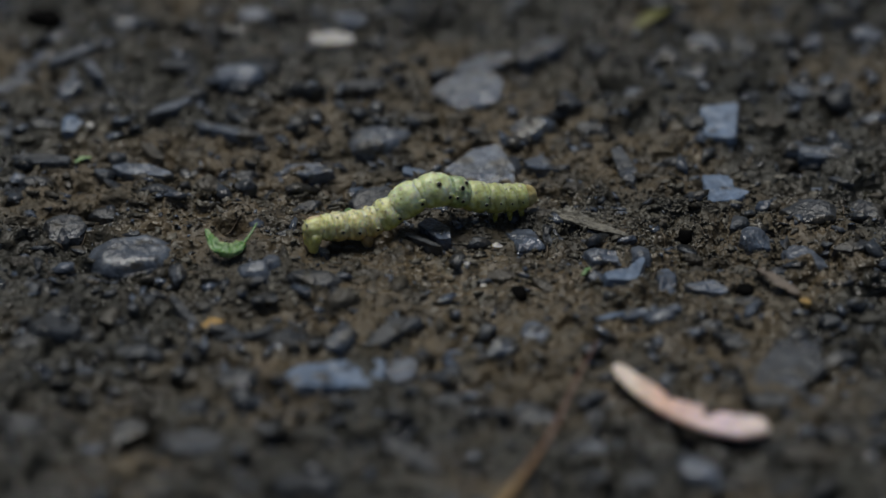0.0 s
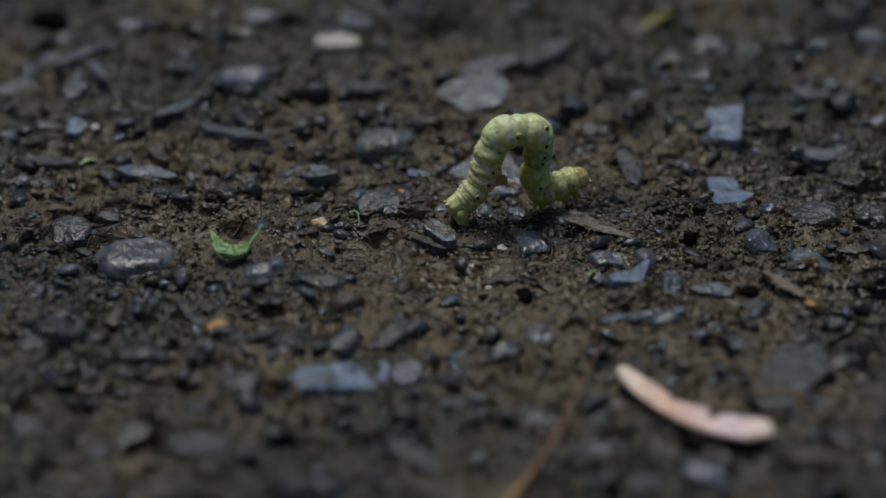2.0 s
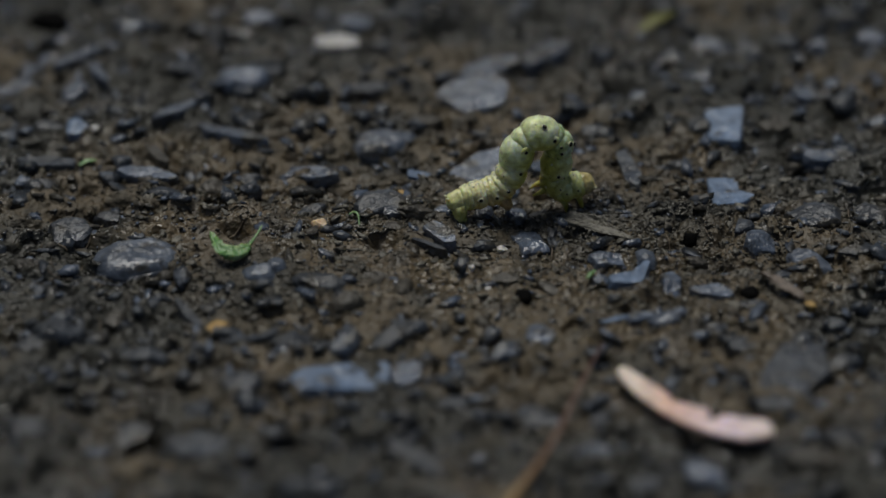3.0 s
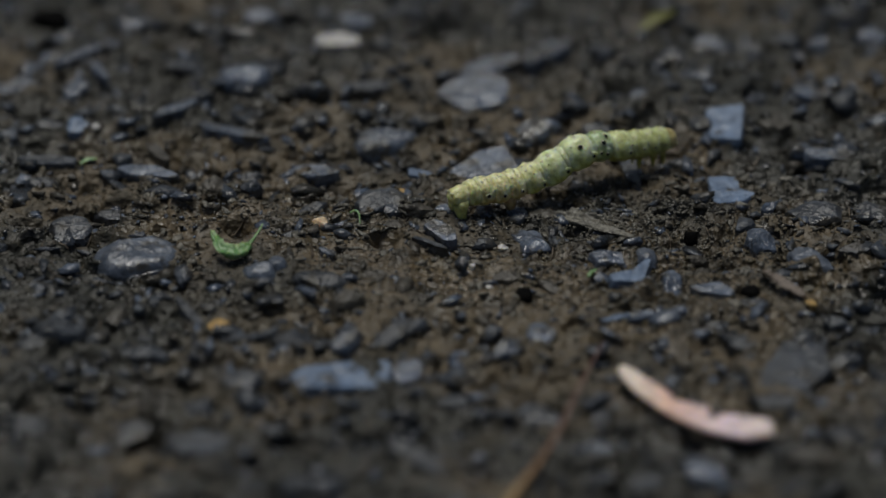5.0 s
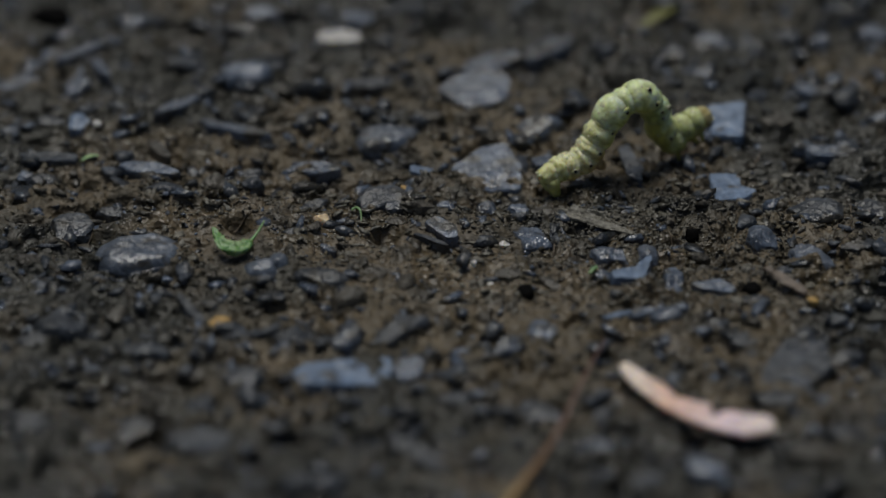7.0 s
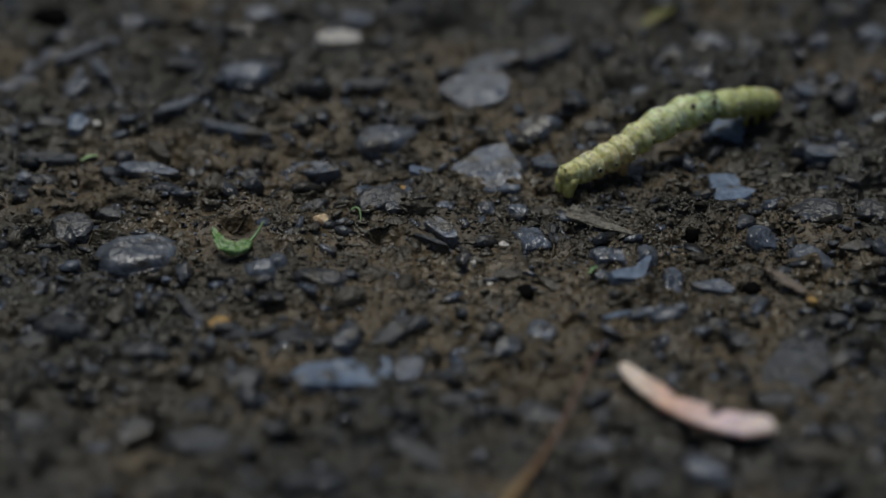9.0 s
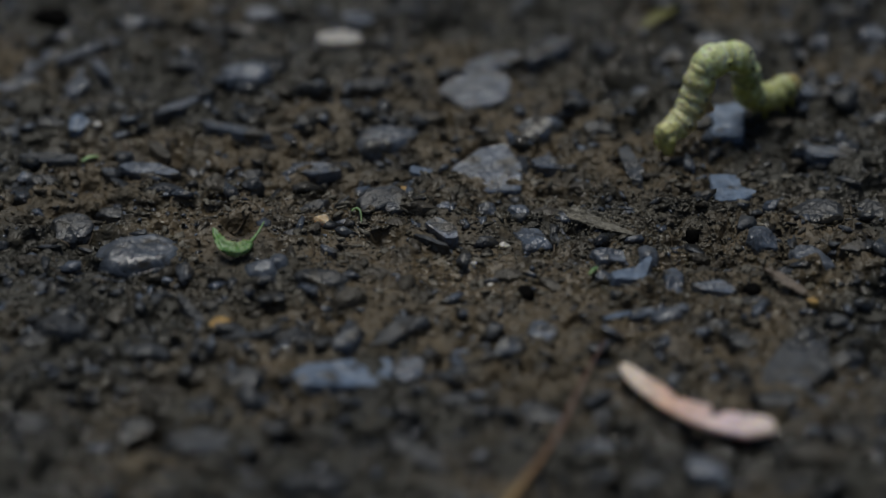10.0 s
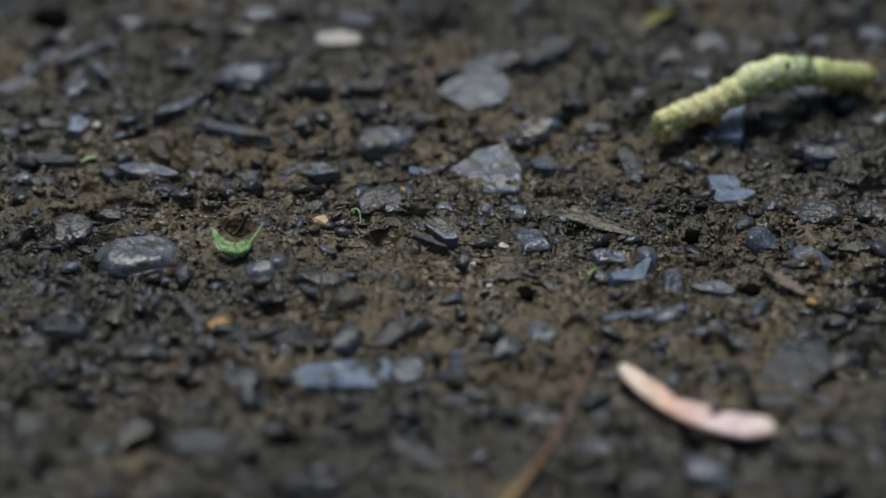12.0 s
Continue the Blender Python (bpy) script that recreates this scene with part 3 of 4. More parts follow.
chunk(-2.3, -36.7, 7.0, 2.5, 1.3, -35, "d")
chunk(-11.3, -41.0, 6.8, 3.3, 1.5, 19, "d")
chunk(-21.0, -14.5, 2.5, 1.8, 0.8, 0, "o")
chunk(-10.4, -14.5, 1.0, 0.8, 0.4, 0, "n")
chunk(-12.0, 5.2, 1.5, 1.5, 0.7, 0, "t")
chunk(35.1, -10.4, 1.1, 0.9, 0.4, 0, "o")
shard(16.3, -13.6, [(-1.6, -0.7), (0.2, 0.5), (1.7, 0.9), (1.4, 0.2), (-0.6, -0.8)], 0.3, "p")
chunk(-3.9, 10.7, 1.2, 0.6, 0.3, -35, "o")
pebble(24.4, 3.4, 1.2, 1.6, 0.7, 0, "k")
pebble(7.8, -8.3, 1.5, 1.7, 0.7, 0, "k")
pebble(29.5, -7.6, 1.7, 1.8, 0.8, 0, "k")
chunk(18.3, 6.9, 1.9, 1.1, 0.5, 0, "b")
chunk(21.1, -13.5, 3.2, 2.2, 0.9, 0, "b")
chunk(3.4, -17.5, 2.7, 2.2, 0.9, 0, "d")
chunk(-18.1, 36.3, 3.6, 1.7, 0.8, 0, "d")
chunk(-13.1, 25.8, 2.6, 1.6, 0.7, 0, "d")
chunk(-27.3, 43.2, 4.2, 2.3, 1.0, 0, "n")
chunk(-7.4, 32.2, 4.7, 2.0, 0.9, 0, "d")
chunk(-1.5, 25.7, 3.5, 1.7, 0.7, 0, "n")
chunk(15.9, 24.2, 3.5, 2.2, 1.0, 0, "d")
chunk(36.3, 43.1, 3.6, 2.4, 1.1, 0, "d")
chunk(33.8, 24.4, 3.5, 2.0, 0.9, 0, "n")
chunk(-38.5, -17.4, 3.7, 2.0, 0.9, 0, "d")
chunk(-27.7, -19.6, 4.8, 2.4, 1.0, 0, "d")
chunk(-22.8, -22.4, 3.2, 2.1, 0.9, 0, "n")
chunk(0.8, -27.3, 4.2, 2.3, 1.0, 0, "d")
chunk(18.3, -41.4, 4.0, 2.8, 1.2, 0, "d")
chunk(36.6, -33.3, 4.6, 2.9, 1.3, 0, "d")
chunk(33.3, -36.9, 4.1, 2.9, 1.2, 0, "n")
chunk(28.4, -17.5, 3.2, 2.2, 0.9, 0, "d")
chunk(-40.2, -3.0, 3.1, 1.9, 0.8, 0, "n")
chunk(-40.3, 25.0, 2.9, 2.0, 0.9, 0, "d")
chunk(-14.7, 2.7, 2.2, 1.2, 0.5, 0, "d")
chunk(-6.8, -4.8, 3.4, 1.3, 0.6, 19, "n")
chunk(6.3, -5.0, 3.3, 1.6, 0.7, 0, "n")
chunk(24.6, -1.6, 2.6, 1.3, 0.7, 0, "n")
chunk(25.4, -2.8, 3.3, 1.6, 0.7, 0, "n")
chunk(33.0, -3.8, 2.2, 1.5, 0.6, 0, "d")
chunk(-43.0, 36.9, 5.8, 1.4, 1.0, 67, "b")
chunk(-39.8, 43.1, 2.8, 2.4, 1.1, 0, "b")
chunk(-42.1, 46.8, 4.2, 2.7, 1.2, 0, "k")
chunk(-27.0, 36.8, 5.4, 2.4, 1.0, 0, "d")
chunk(43.2, 47.4, 4.3, 2.7, 1.2, 0, "d")
chunk(-4.0, 48.2, 4.9, 2.1, 0.9, 0, "d")


# ---- strips: leaf scraps, grass, bark ----
def strip_mesh(path, widths, thick, curl=0.0, rings=40, sides=12, notches=(), ragged=0.0, ridges=0.0):
    """A tapered strip along a smooth path of (x, y, z) in millimetres, lens-shaped across; curl lifts its edges; notches are bites in one edge."""
    P = np.array(path, float)
    W = np.array(widths, float)
    k = np.linspace(0, len(P) - 1, rings)
    base = np.arange(len(P))

    def smooth(col):
        i = np.clip(k.astype(int), 0, len(P) - 2)
        f = k - i
        p0, p1, p2, p3 = col[np.clip(i - 1, 0, None)], col[i], col[i + 1], col[np.clip(i + 2, None, len(P) - 1)]
        return 0.5 * (2 * p1 + (p2 - p0) * f + (2 * p0 - 5 * p1 + 4 * p2 - p3) * f ** 2 + (3 * p1 - p0 - 3 * p2 + p3) * f ** 3)

    line = np.stack([smooth(P[:, j]) for j in range(3)], 1)
    width = np.maximum(np.interp(k, base, W), 0.05)
    end = np.minimum(np.arange(rings), np.arange(rings)[::-1]) / (rings * 0.09)
    width *= np.sqrt(np.clip(1 - (1 - np.clip(end, 0, 1)) ** 2, 0.02, 1))
    width *= np.array([1 + ragged * (noise.noise(Vector((i * 0.35, W[0], 3.1))) + 0.6 * noise.noise(Vector((i * 0.9, W[1], 7.7)))) for i in range(rings)])
    bm = bmesh.new()
    loops = []
    for i in range(rings):
        along = Vector(line[min(i + 1, rings - 1)] - line[max(i - 1, 0)]).normalized()
        side = along.cross(Vector((0, 0, 1))).normalized()
        up = side.cross(along).normalized()
        ring = []
        for j in range(sides):
            a = 2 * math.pi * j / sides
            cx, cz = math.cos(a), math.sin(a)
            s = cx * width[i] / 2
            for at, deep, wide in notches:
                if cx < 0:
                    s *= 1 - deep * math.exp(-((i / (rings - 1) - at) / wide) ** 2)
            off = side * s + up * (cz * thick / 2 * (0.35 + 0.65 * width[i] / W.max()) + curl * width[i] * cx * cx
                                + (ridges * noise.noise(Vector((cx * 5, i * 0.12, 1.5))) if cz > 0 else 0))
            ring.append(bm.verts.new((Vector(line[i]) + off) * MM))
        loops.append(ring)
    for a, b in zip(loops, loops[1:]):
        for j in range(sides):
            bm.faces.new((a[j], a[(j + 1) % sides], b[(j + 1) % sides], b[j]))
    bm.faces.new(loops[0][::-1])
    bm.faces.new(loops[-1])
    bmesh.ops.recalc_face_normals(bm, faces=bm.faces)
    return bm


def strip(name, path, widths, thick, mat, label, category, **more):
    bm = strip_mesh(path, widths, thick, **more)
    ob = new(name, mesh_of(name, bm, mat))
    return tagged(ob, label, category)


strip("fallen_petal", [(16.5, -23.5, 1.5), (18.4, -26.6, 1.3), (21.4, -30.3, 1.3), (24.4, -32.5, 1.3), (27.6, -33.6, 1.2), (30.0, -33.0, 1.2)],
      [1.3, 2.3, 2.9, 3.4, 3.6, 2.4], 1.3, PETAL, "curved pale pink petal with two small nicks", "petal", curl=0.07, rings=110, sides=18,
      notches=((0.31, 0.25, 0.015), (0.36, 0.62, 0.026), (0.41, 0.30, 0.02), (0.47, 0.2, 0.015), (0.60, 1.35, 0.028), (0.66, 0.2, 0.015), (0.74, 0.15, 0.02)))
strip("dry_grass", [(15.2, -18.6, 1.3), (14.0, -22.4, 1.5), (12.3, -27.8, 1.4), (10.9, -32.6, 1.2), (9.0, -37.4, 0.8), (7.0, -42.0, 0.9), (5.2, -46.0, 0.9), (3.2, -49.9, 0.7)],
      [0.26, 0.30, 0.36, 0.46, 0.60, 0.78, 0.90, 0.8], 0.6, STRAW, "dry brown grass blade lying on the soil", "grass", curl=0.08)
leaf_scrap = strip("green_leaf_scrap", [(-22.5, 0.8, 1.7), (-22.0, -0.5, 1.4), (-21.2, -1.9, 1.2), (-20.2, -2.5, 1.1), (-19.3, -2.0, 1.2), (-18.7, -1.1, 1.4)],
                   [0.3, 0.8, 1.5, 2.0, 1.5, 0.5], 0.9, GREEN, "torn fresh green leaf scrap with a thin curled stalk", "leaf scrap", curl=0.16, ragged=0.3, ridges=0.5, rings=60, sides=20)
part("stalk", strip_mesh([(-18.9, -1.3, 1.4), (-18.5, -0.7, 1.5), (-17.9, 0.4, 1.9), (-17.5, 1.4, 2.2)], [0.44, 0.34, 0.24, 0.16], 0.26, rings=24), GREEN, leaf_scrap, "thin curled green stalk")
strip("green_stalk", [(-9.1, 6.0, 0.7), (-8.6, 6.0, 1.0), (-8.2, 5.4, 0.9), (-8.1, 4.4, 0.3)], [0.4, 0.3, 0.2, 0.12], 0.2, GREEN,
      "tiny hooked green stalk standing on the soil", "stalk")
strip("green_crumb", [(14.0, -6.0, 0.6), (14.4, -5.4, 0.8), (14.8, -4.9, 0.8)], [0.35, 0.5, 0.3], 0.3, GREEN, "tiny bright green plant crumb on the soil", "plant crumb")
strip("grass_scrap", [(-36.5, 15.9, 0.6), (-35.7, 16.5, 0.8), (-34.8, 16.8, 0.7)], [0.3, 0.6, 0.3], 0.2, GREEN, "small green blade bit between slate chips", "grass blade")
strip("yellow_leaf", [(21.2, 44.4, 0.7), (23.0, 46.5, 1.0), (24.9, 48.9, 0.8)], [0.8, 1.9, 0.9], 0.4, YELLOW, "yellowed narrow leaf lying on the soil", "leaf", curl=0.1)
strip("bark_flake", [(10.9, 6.2, 0.1), (13.2, 5.8, 0.3), (15.6, 4.4, 0.25), (18.0, 3.0, 0.2), (19.6, 1.9, 0.1)], [0.8, 3.2, 2.4, 1.5, 0.5], 0.3, BARK,
      "flat grey-brown bark flake with a ragged end", "bark flake", rings=70, sides=44, ragged=0.8, ridges=0.7)
strip("bark_sliver", [(30.9, -5.4, 0.9), (32.6, -7.4, 0.9), (34.6, -9.8, 0.7)], [0.6, 1.1, 0.8], 0.6, TWIG,
      "tan-brown sliver of rotten bark on the soil", "bark sliver", rings=40, sides=20, ragged=0.5, ridges=0.3)
strip("bark_splinter", [(12.2, 5.0, 0.45), (15.2, 3.4, 0.6), (18.9, 1.5, 0.45)], [0.4, 0.9, 0.4], 0.5, BARK,
      "thin grey-brown bark splinter lying on the soil", "bark splinter", rings=40, sides=24, ragged=0.5, ridges=0.3)


# ---- grit and crumbs, too many to count ----
def on_a_flat(x, y):
    """Which places, in metres, lie on a bare flat stone."""
    hit = np.zeros(len(x), bool)
    for fx, fy, P in FLATS:
        u, v = x / MM - fx, y / MM - fy
        near = np.nonzero(np.hypot(u, v) < np.hypot(*P.T).max())[0]
        inside = np.zeros(len(near), bool)
        for (ax, ay), (bx, by) in zip(P, np.roll(P, -1, 0)):
            crosses = (ay > v[near]) != (by > v[near])
            inside ^= crosses & (u[near] < (bx - ax) * (v[near] - ay) / (by - ay if by != ay else 1e-9) + ax)
        hit[near] |= inside
    return hit


def round_stones(count, rng):
    """Places scattered along the foot of the stones."""
    weight = np.array([np.hypot(*P.T).mean() for _, _, P, _ in RIMS])
    which = rng.choice(len(RIMS), count, p=weight / weight.sum())
    x, y = np.empty(count), np.empty(count)
    for i, k in enumerate(which):
        sx, sy, P, _ = RIMS[k]
        j, f, out = rng.integers(len(P)), rng.uniform(), rng.uniform(0.92, 1.28)
        p = (P[j] * (1 - f) + P[(j + 1) % len(P)] * f) * out
        x[i], y[i] = (sx + p[0]) * MM, (sy + p[1]) * MM
    return x, y


# spots where no loose gravel lies: round the leaf scrap and between the slate pieces
BARE = [(-20.2, 1.0, 3.8), (19.5, -5.5, 4.2), (27.0, 2.6, 2.6), (24.5, 3.4, 2.4), (26.0, -7.0, 3.4), (33.0, -8.5, 3.2), (13.0, -9.0, 3.0)]


def grains(name, count, size_low, size_high, squash, mat, label, reach, seed, sink=0.25, power=2.2, tilt=0.5, centre=(0, 0), rims=False, kinds=10, washed=0.0):
    rng = np.random.default_rng(seed)
    protos = []
    for q in range(kinds):
        r = random.Random(seed * 50 + q)
        bm = bmesh.new()
        for _ in range(11):
            v = Vector((r.gauss(0, 1), r.gauss(0, 1), r.gauss(0, 1))).normalized()
            v *= r.uniform(0.8, 1.15)
            bm.verts.new((v.x, v.y * 0.75, v.z))
        bmesh.ops.convex_hull(bm, input=bm.verts)
        bmesh.ops.delete(bm, geom=[v for v in bm.verts if not v.link_faces], context="VERTS")
        bmesh.ops.triangulate(bm, faces=bm.faces)
        bm.verts.index_update()
        protos.append((np.array([v.co[:] for v in bm.verts]), np.array([[v.index for v in f.verts] for f in bm.faces])))
        bm.free()
    if rims:
        x, y = round_stones(count, rng)
    else:
        x = (centre[0] + rng.uniform(-reach[0], reach[0], count)) * MM
        y = (centre[1] + rng.uniform(-reach[1], reach[1], count)) * MM
    clear = np.min([np.hypot(x / MM - hx, y / MM - hy) - r for hx, hy, r, _ in HOLES], axis=0) > 0.3
    clear &= ~on_a_flat(x, y)
    clear &= np.random.default_rng(seed + 900).uniform(0, 1, count) > washed * smeared(x / MM, y / MM)
    if size_high > 1.2:
        for bx, by, r in BARE:
            clear &= np.hypot(x / MM - bx, y / MM - by) > r
    x, y = x[clear], y[clear]
    z = relief(x, y)
    count = len(x)
    size = (size_low + (size_high - size_low) * rng.uniform(0, 1, count) ** power) * MM / 2
    S = np.stack([size, size * rng.uniform(0.4, 1, count), size * squash * rng.uniform(0.6, 1.4, count)], 1)
    tx, ty, tz = rng.uniform(-tilt, tilt, count), rng.uniform(-tilt, tilt, count), rng.uniform(0, 6.28, count)
    cx, sx, cy, sy, cz, sz = np.cos(tx), np.sin(tx), np.cos(ty), np.sin(ty), np.cos(tz), np.sin(tz)
    M = np.stack([np.stack([cy * cz, sx * sy * cz - cx * sz, cx * sy * cz + sx * sz], 1),
                  np.stack([cy * sz, sx * sy * sz + cx * cz, cx * sy * sz - sx * cz], 1),
                  np.stack([-sy, sx * cy, cx * cy], 1)], 1)
    at = np.stack([x, y, z + S[:, 2] * (1 - 2 * sink)], 1)
    vs, fs, base = [], [], 0
    for q, (v, f) in enumerate(protos):
        pick = np.arange(q, count, kinds)
        W = np.einsum("nij,nkj->nki", M[pick], v[None] * S[pick][:, None, :]) + at[pick][:, None, :]
        vs.append(W.reshape(-1, 3))
        fs.append((f[None] + (base + np.arange(len(pick)) * len(v))[:, None, None]).reshape(-1, 3))
        base += len(pick) * len(v)
    V, T = np.concatenate(vs), np.concatenate(fs)
    me = bpy.data.meshes.new(name)
    me.vertices.add(len(V))
    me.vertices.foreach_set("co", V.ravel())
    me.loops.add(T.size)
    me.polygons.add(len(T))
    me.loops.foreach_set("vertex_index", T.ravel())
    me.polygons.foreach_set("loop_start", np.arange(len(T)) * 3)
    me.update(calc_edges=True)
    me.materials.append(mat)
    tagged(new(name, me), label, name.replace("_", " "), kind="stuff")


grains("slate_gravel", 1050, 1.2, 4.6, 0.36, SLATE["d"], "small dark slate gravel pressed into the soil", (52, 56), 7, sink=0.42, tilt=0.35, washed=0.75)
grains("grey_gravel", 1000, 1.0, 3.4, 0.36, SLATE["b"], "small blue-grey slate gravel pressed into the soil", (52, 56), 8, sink=0.4, tilt=0.35, washed=0.45)
grains("brown_gravel", 1200, 0.9, 3.2, 0.42, SLATE["n"], "small brown stones pressed into the soil", (52, 56), 9, sink=0.42, tilt=0.4, washed=0.2)
grains("slate_grit", 1700, 0.3, 1.2, 0.35, SLATE["b"], "fine slate grit", (52, 56), 10, sink=0.35, tilt=0.7, washed=0.3)
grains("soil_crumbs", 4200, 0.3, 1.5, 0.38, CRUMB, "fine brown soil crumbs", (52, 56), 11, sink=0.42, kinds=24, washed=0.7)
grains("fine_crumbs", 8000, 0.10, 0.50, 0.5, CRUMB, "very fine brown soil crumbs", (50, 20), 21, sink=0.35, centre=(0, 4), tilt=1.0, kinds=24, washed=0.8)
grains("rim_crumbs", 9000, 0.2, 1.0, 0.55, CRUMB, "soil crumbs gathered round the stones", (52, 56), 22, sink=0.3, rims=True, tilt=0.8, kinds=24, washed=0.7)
# pale grains whose light colour imitates tiny wet glints on the soil
grains("pale_grit", 1000, 0.10, 0.40, 0.7, SLATE["p"], "scattered pale grains standing in for wet glints", (52, 56), 12)
grains("mud_flakes", 6000, 0.10, 0.55, 0.2, FLECK, "pale flakes of dried mud and plant matter, brightened as wet glints", (50, 54), 14, sink=0.15, tilt=0.6, washed=0.3)
grains("dry_grit", 14000, 0.12, 0.75, 0.42, GRIT, "fine grey-brown grit strewn over the soil", (30, 11), 31, sink=0.25, centre=(4, 0), tilt=0.9, kinds=24, washed=0.85)
grains("flat_crumbs", 1500, 0.5, 2.2, 0.22, GRIT, "flat grey-brown flakes of soil and rotted bark", (34, 13), 32, sink=0.3, centre=(4, 1), tilt=0.4, kinds=24, washed=0.5)
grains("pale_flakes", 3000, 0.10, 0.70, 0.16, FLECK, "pale flakes of rotted bark and mud", (26, 9), 33, sink=0.1, centre=(4, -1), tilt=0.5, kinds=24)
grains("outer_gravel", 2500, 1.5, 6.0, 0.4, SLATE["d"], "dark slate gravel scattered over the soil", (300, 300), 13)


def fibres(count, seed):
    rng = random.Random(seed)
    bm = bmesh.new()
    for _ in range(count):
        x, y, a, n = rng.uniform(-48, 48), rng.uniform(-46, 54), rng.uniform(-0.6, 0.6) + rng.choice((0, 0, 1.4)), rng.uniform(0.8, 3.0)
        w, bend = rng.uniform(0.05, 0.13), rng.uniform(-0.4, 0.4)
        rings = []
        for i in range(6):
            u = i / 5 - 0.5
            px, py = x + math.cos(a) * n * u - math.sin(a) * bend * (4 * u * u), y + math.sin(a) * n * u + math.cos(a) * bend * (4 * u * u)
            pz = soil_height(px * MM, py * MM) / MM + 0.18
            r = w * (1 - 1.2 * abs(u))
            rings.append([bm.verts.new((Vector((px - math.sin(a) * r * c, py + math.cos(a) * r * c, pz + r * 0.6 * s))) * MM)
                          for c, s in ((1, 0), (0, 1), (-1, 0), (0, -1))])
        for p, q in zip(rings, rings[1:]):
            for j in range(4):
                bm.faces.new((p[j], p[(j + 1) % 4], q[(j + 1) % 4], q[j]))
    bmesh.ops.recalc_face_normals(bm, faces=bm.faces)
    tagged(new("plant_fibres", mesh_of("plant_fibres", bm, FIBRE)), "brown rotten plant fibres in the soil", "plant fibres", kind="stuff")


fibres(420, 5)


# ---- caterpillar ----
caterpillar = tagged(new("caterpillar"), "yellow-green looper caterpillar with black spots crawling over soil", "caterpillar")


def barrel(half, radius, rings=25, sides=34, folds=0.0, fold_depth=0.0, seed=0, flank=0.10, power=2.3):
    """A body segment along x, in millimetres: swollen, rounded at both ends, with soft folds and a swollen flank."""
    bm = bmesh.new()
    loops = []
    for i in range(rings):
        u = -math.cos(math.pi * i / (rings - 1)) * 0.992
        r = radius * (1 - abs(u) ** power) ** (1 / power)
        ring = []
        for j in range(sides):
            a = 2 * math.pi * j / sides
            y, z = math.cos(a), math.sin(a)
            low = math.exp(-((z + 0.35) / 0.28) ** 2) * abs(y)
            wander = 0.12 * noise.noise(Vector((y * 1.3, z * 1.3, seed)))
            g = 1 + fold_depth * math.cos(folds * math.pi * (u + wander)) * (0.6 + 0.4 * z) + flank * low - 0.08 * max(0, -z) ** 2
            g += 0.05 * noise.noise(Vector((u * 1.8 + seed, y * 1.9, z * 1.9))) + 0.035 * noise.noise(Vector((u * 4.5 + seed, y * 4, z * 4)))
            ring.append(bm.verts.new(Vector((u * half, y * r * g, z * r * g)) * MM))
        loops.append(ring)
    for a, b in zip(loops, loops[1:]):
        for j in range(sides):
            bm.faces.new((a[j], b[j], b[(j + 1) % sides], a[(j + 1) % sides]))
    bm.faces.new(loops[0])
    bm.faces.new(loops[-1][::-1])
    bmesh.ops.recalc_face_normals(bm, faces=bm.faces)
    return bm


def stub(path, radii, sides=10):
    """A short fleshy leg along a few (x, y, z) in millimetres."""
    bm = bmesh.new()
    loops = []
    for (x, y, z), r in zip(path, radii):
        loops.append([bm.verts.new(Vector((x + r * math.cos(2 * math.pi * j / sides), y + r * math.sin(2 * math.pi * j / sides), z)) * MM) for j in range(sides)])
    for a, b in zip(loops, loops[1:]):
        for j in range(sides):
            bm.faces.new((a[j], a[(j + 1) % sides], b[(j + 1) % sides], b[j]))
    bm.faces.new(loops[0][::-1])
    bm.faces.new(loops[-1])
    bmesh.ops.recalc_face_normals(bm, faces=bm.faces)
    return bm


def bead(x, y, z, r, flat=1.0, normal=None):
    bm = bmesh.new()
    bmesh.ops.create_icosphere(bm, subdivisions=2, radius=r * MM)
    m = Matrix.Identity(4)
    if normal is not None:
        m = Vector(normal).to_track_quat("Z", "Y").to_matrix().to_4x4()
    bmesh.ops.transform(bm, matrix=Matrix.Translation(Vector((x, y, z)) * MM) @ m @ Matrix.Diagonal((1, 1, flat, 1)), verts=bm.verts)
    return bm


def spots(seg, radius, half, places):
    """Black spots on pale warts, on both flanks: share of the half length, degrees above the side, size."""
    for u, up, size in places:
        for side in (-1, 1):
            a = radians(up)
            n = Vector((0, side * math.cos(a), math.sin(a)))
            r = radius * (1 - abs(u) ** 2.4) ** (1 / 2.4)
            c = Vector((u * half, 0, 0)) + n * (r + 0.05)
            wart = part("wart", bead(*(c - n * 0.06), size * 1.35, 0.4, n), WART, seg)
            tagged(wart, "pale raised wart")
            s = part("spot", bead(*(c + n * 0.02), size, 0.6, n), SPOT, seg)
            tagged(s, "glossy black spot")


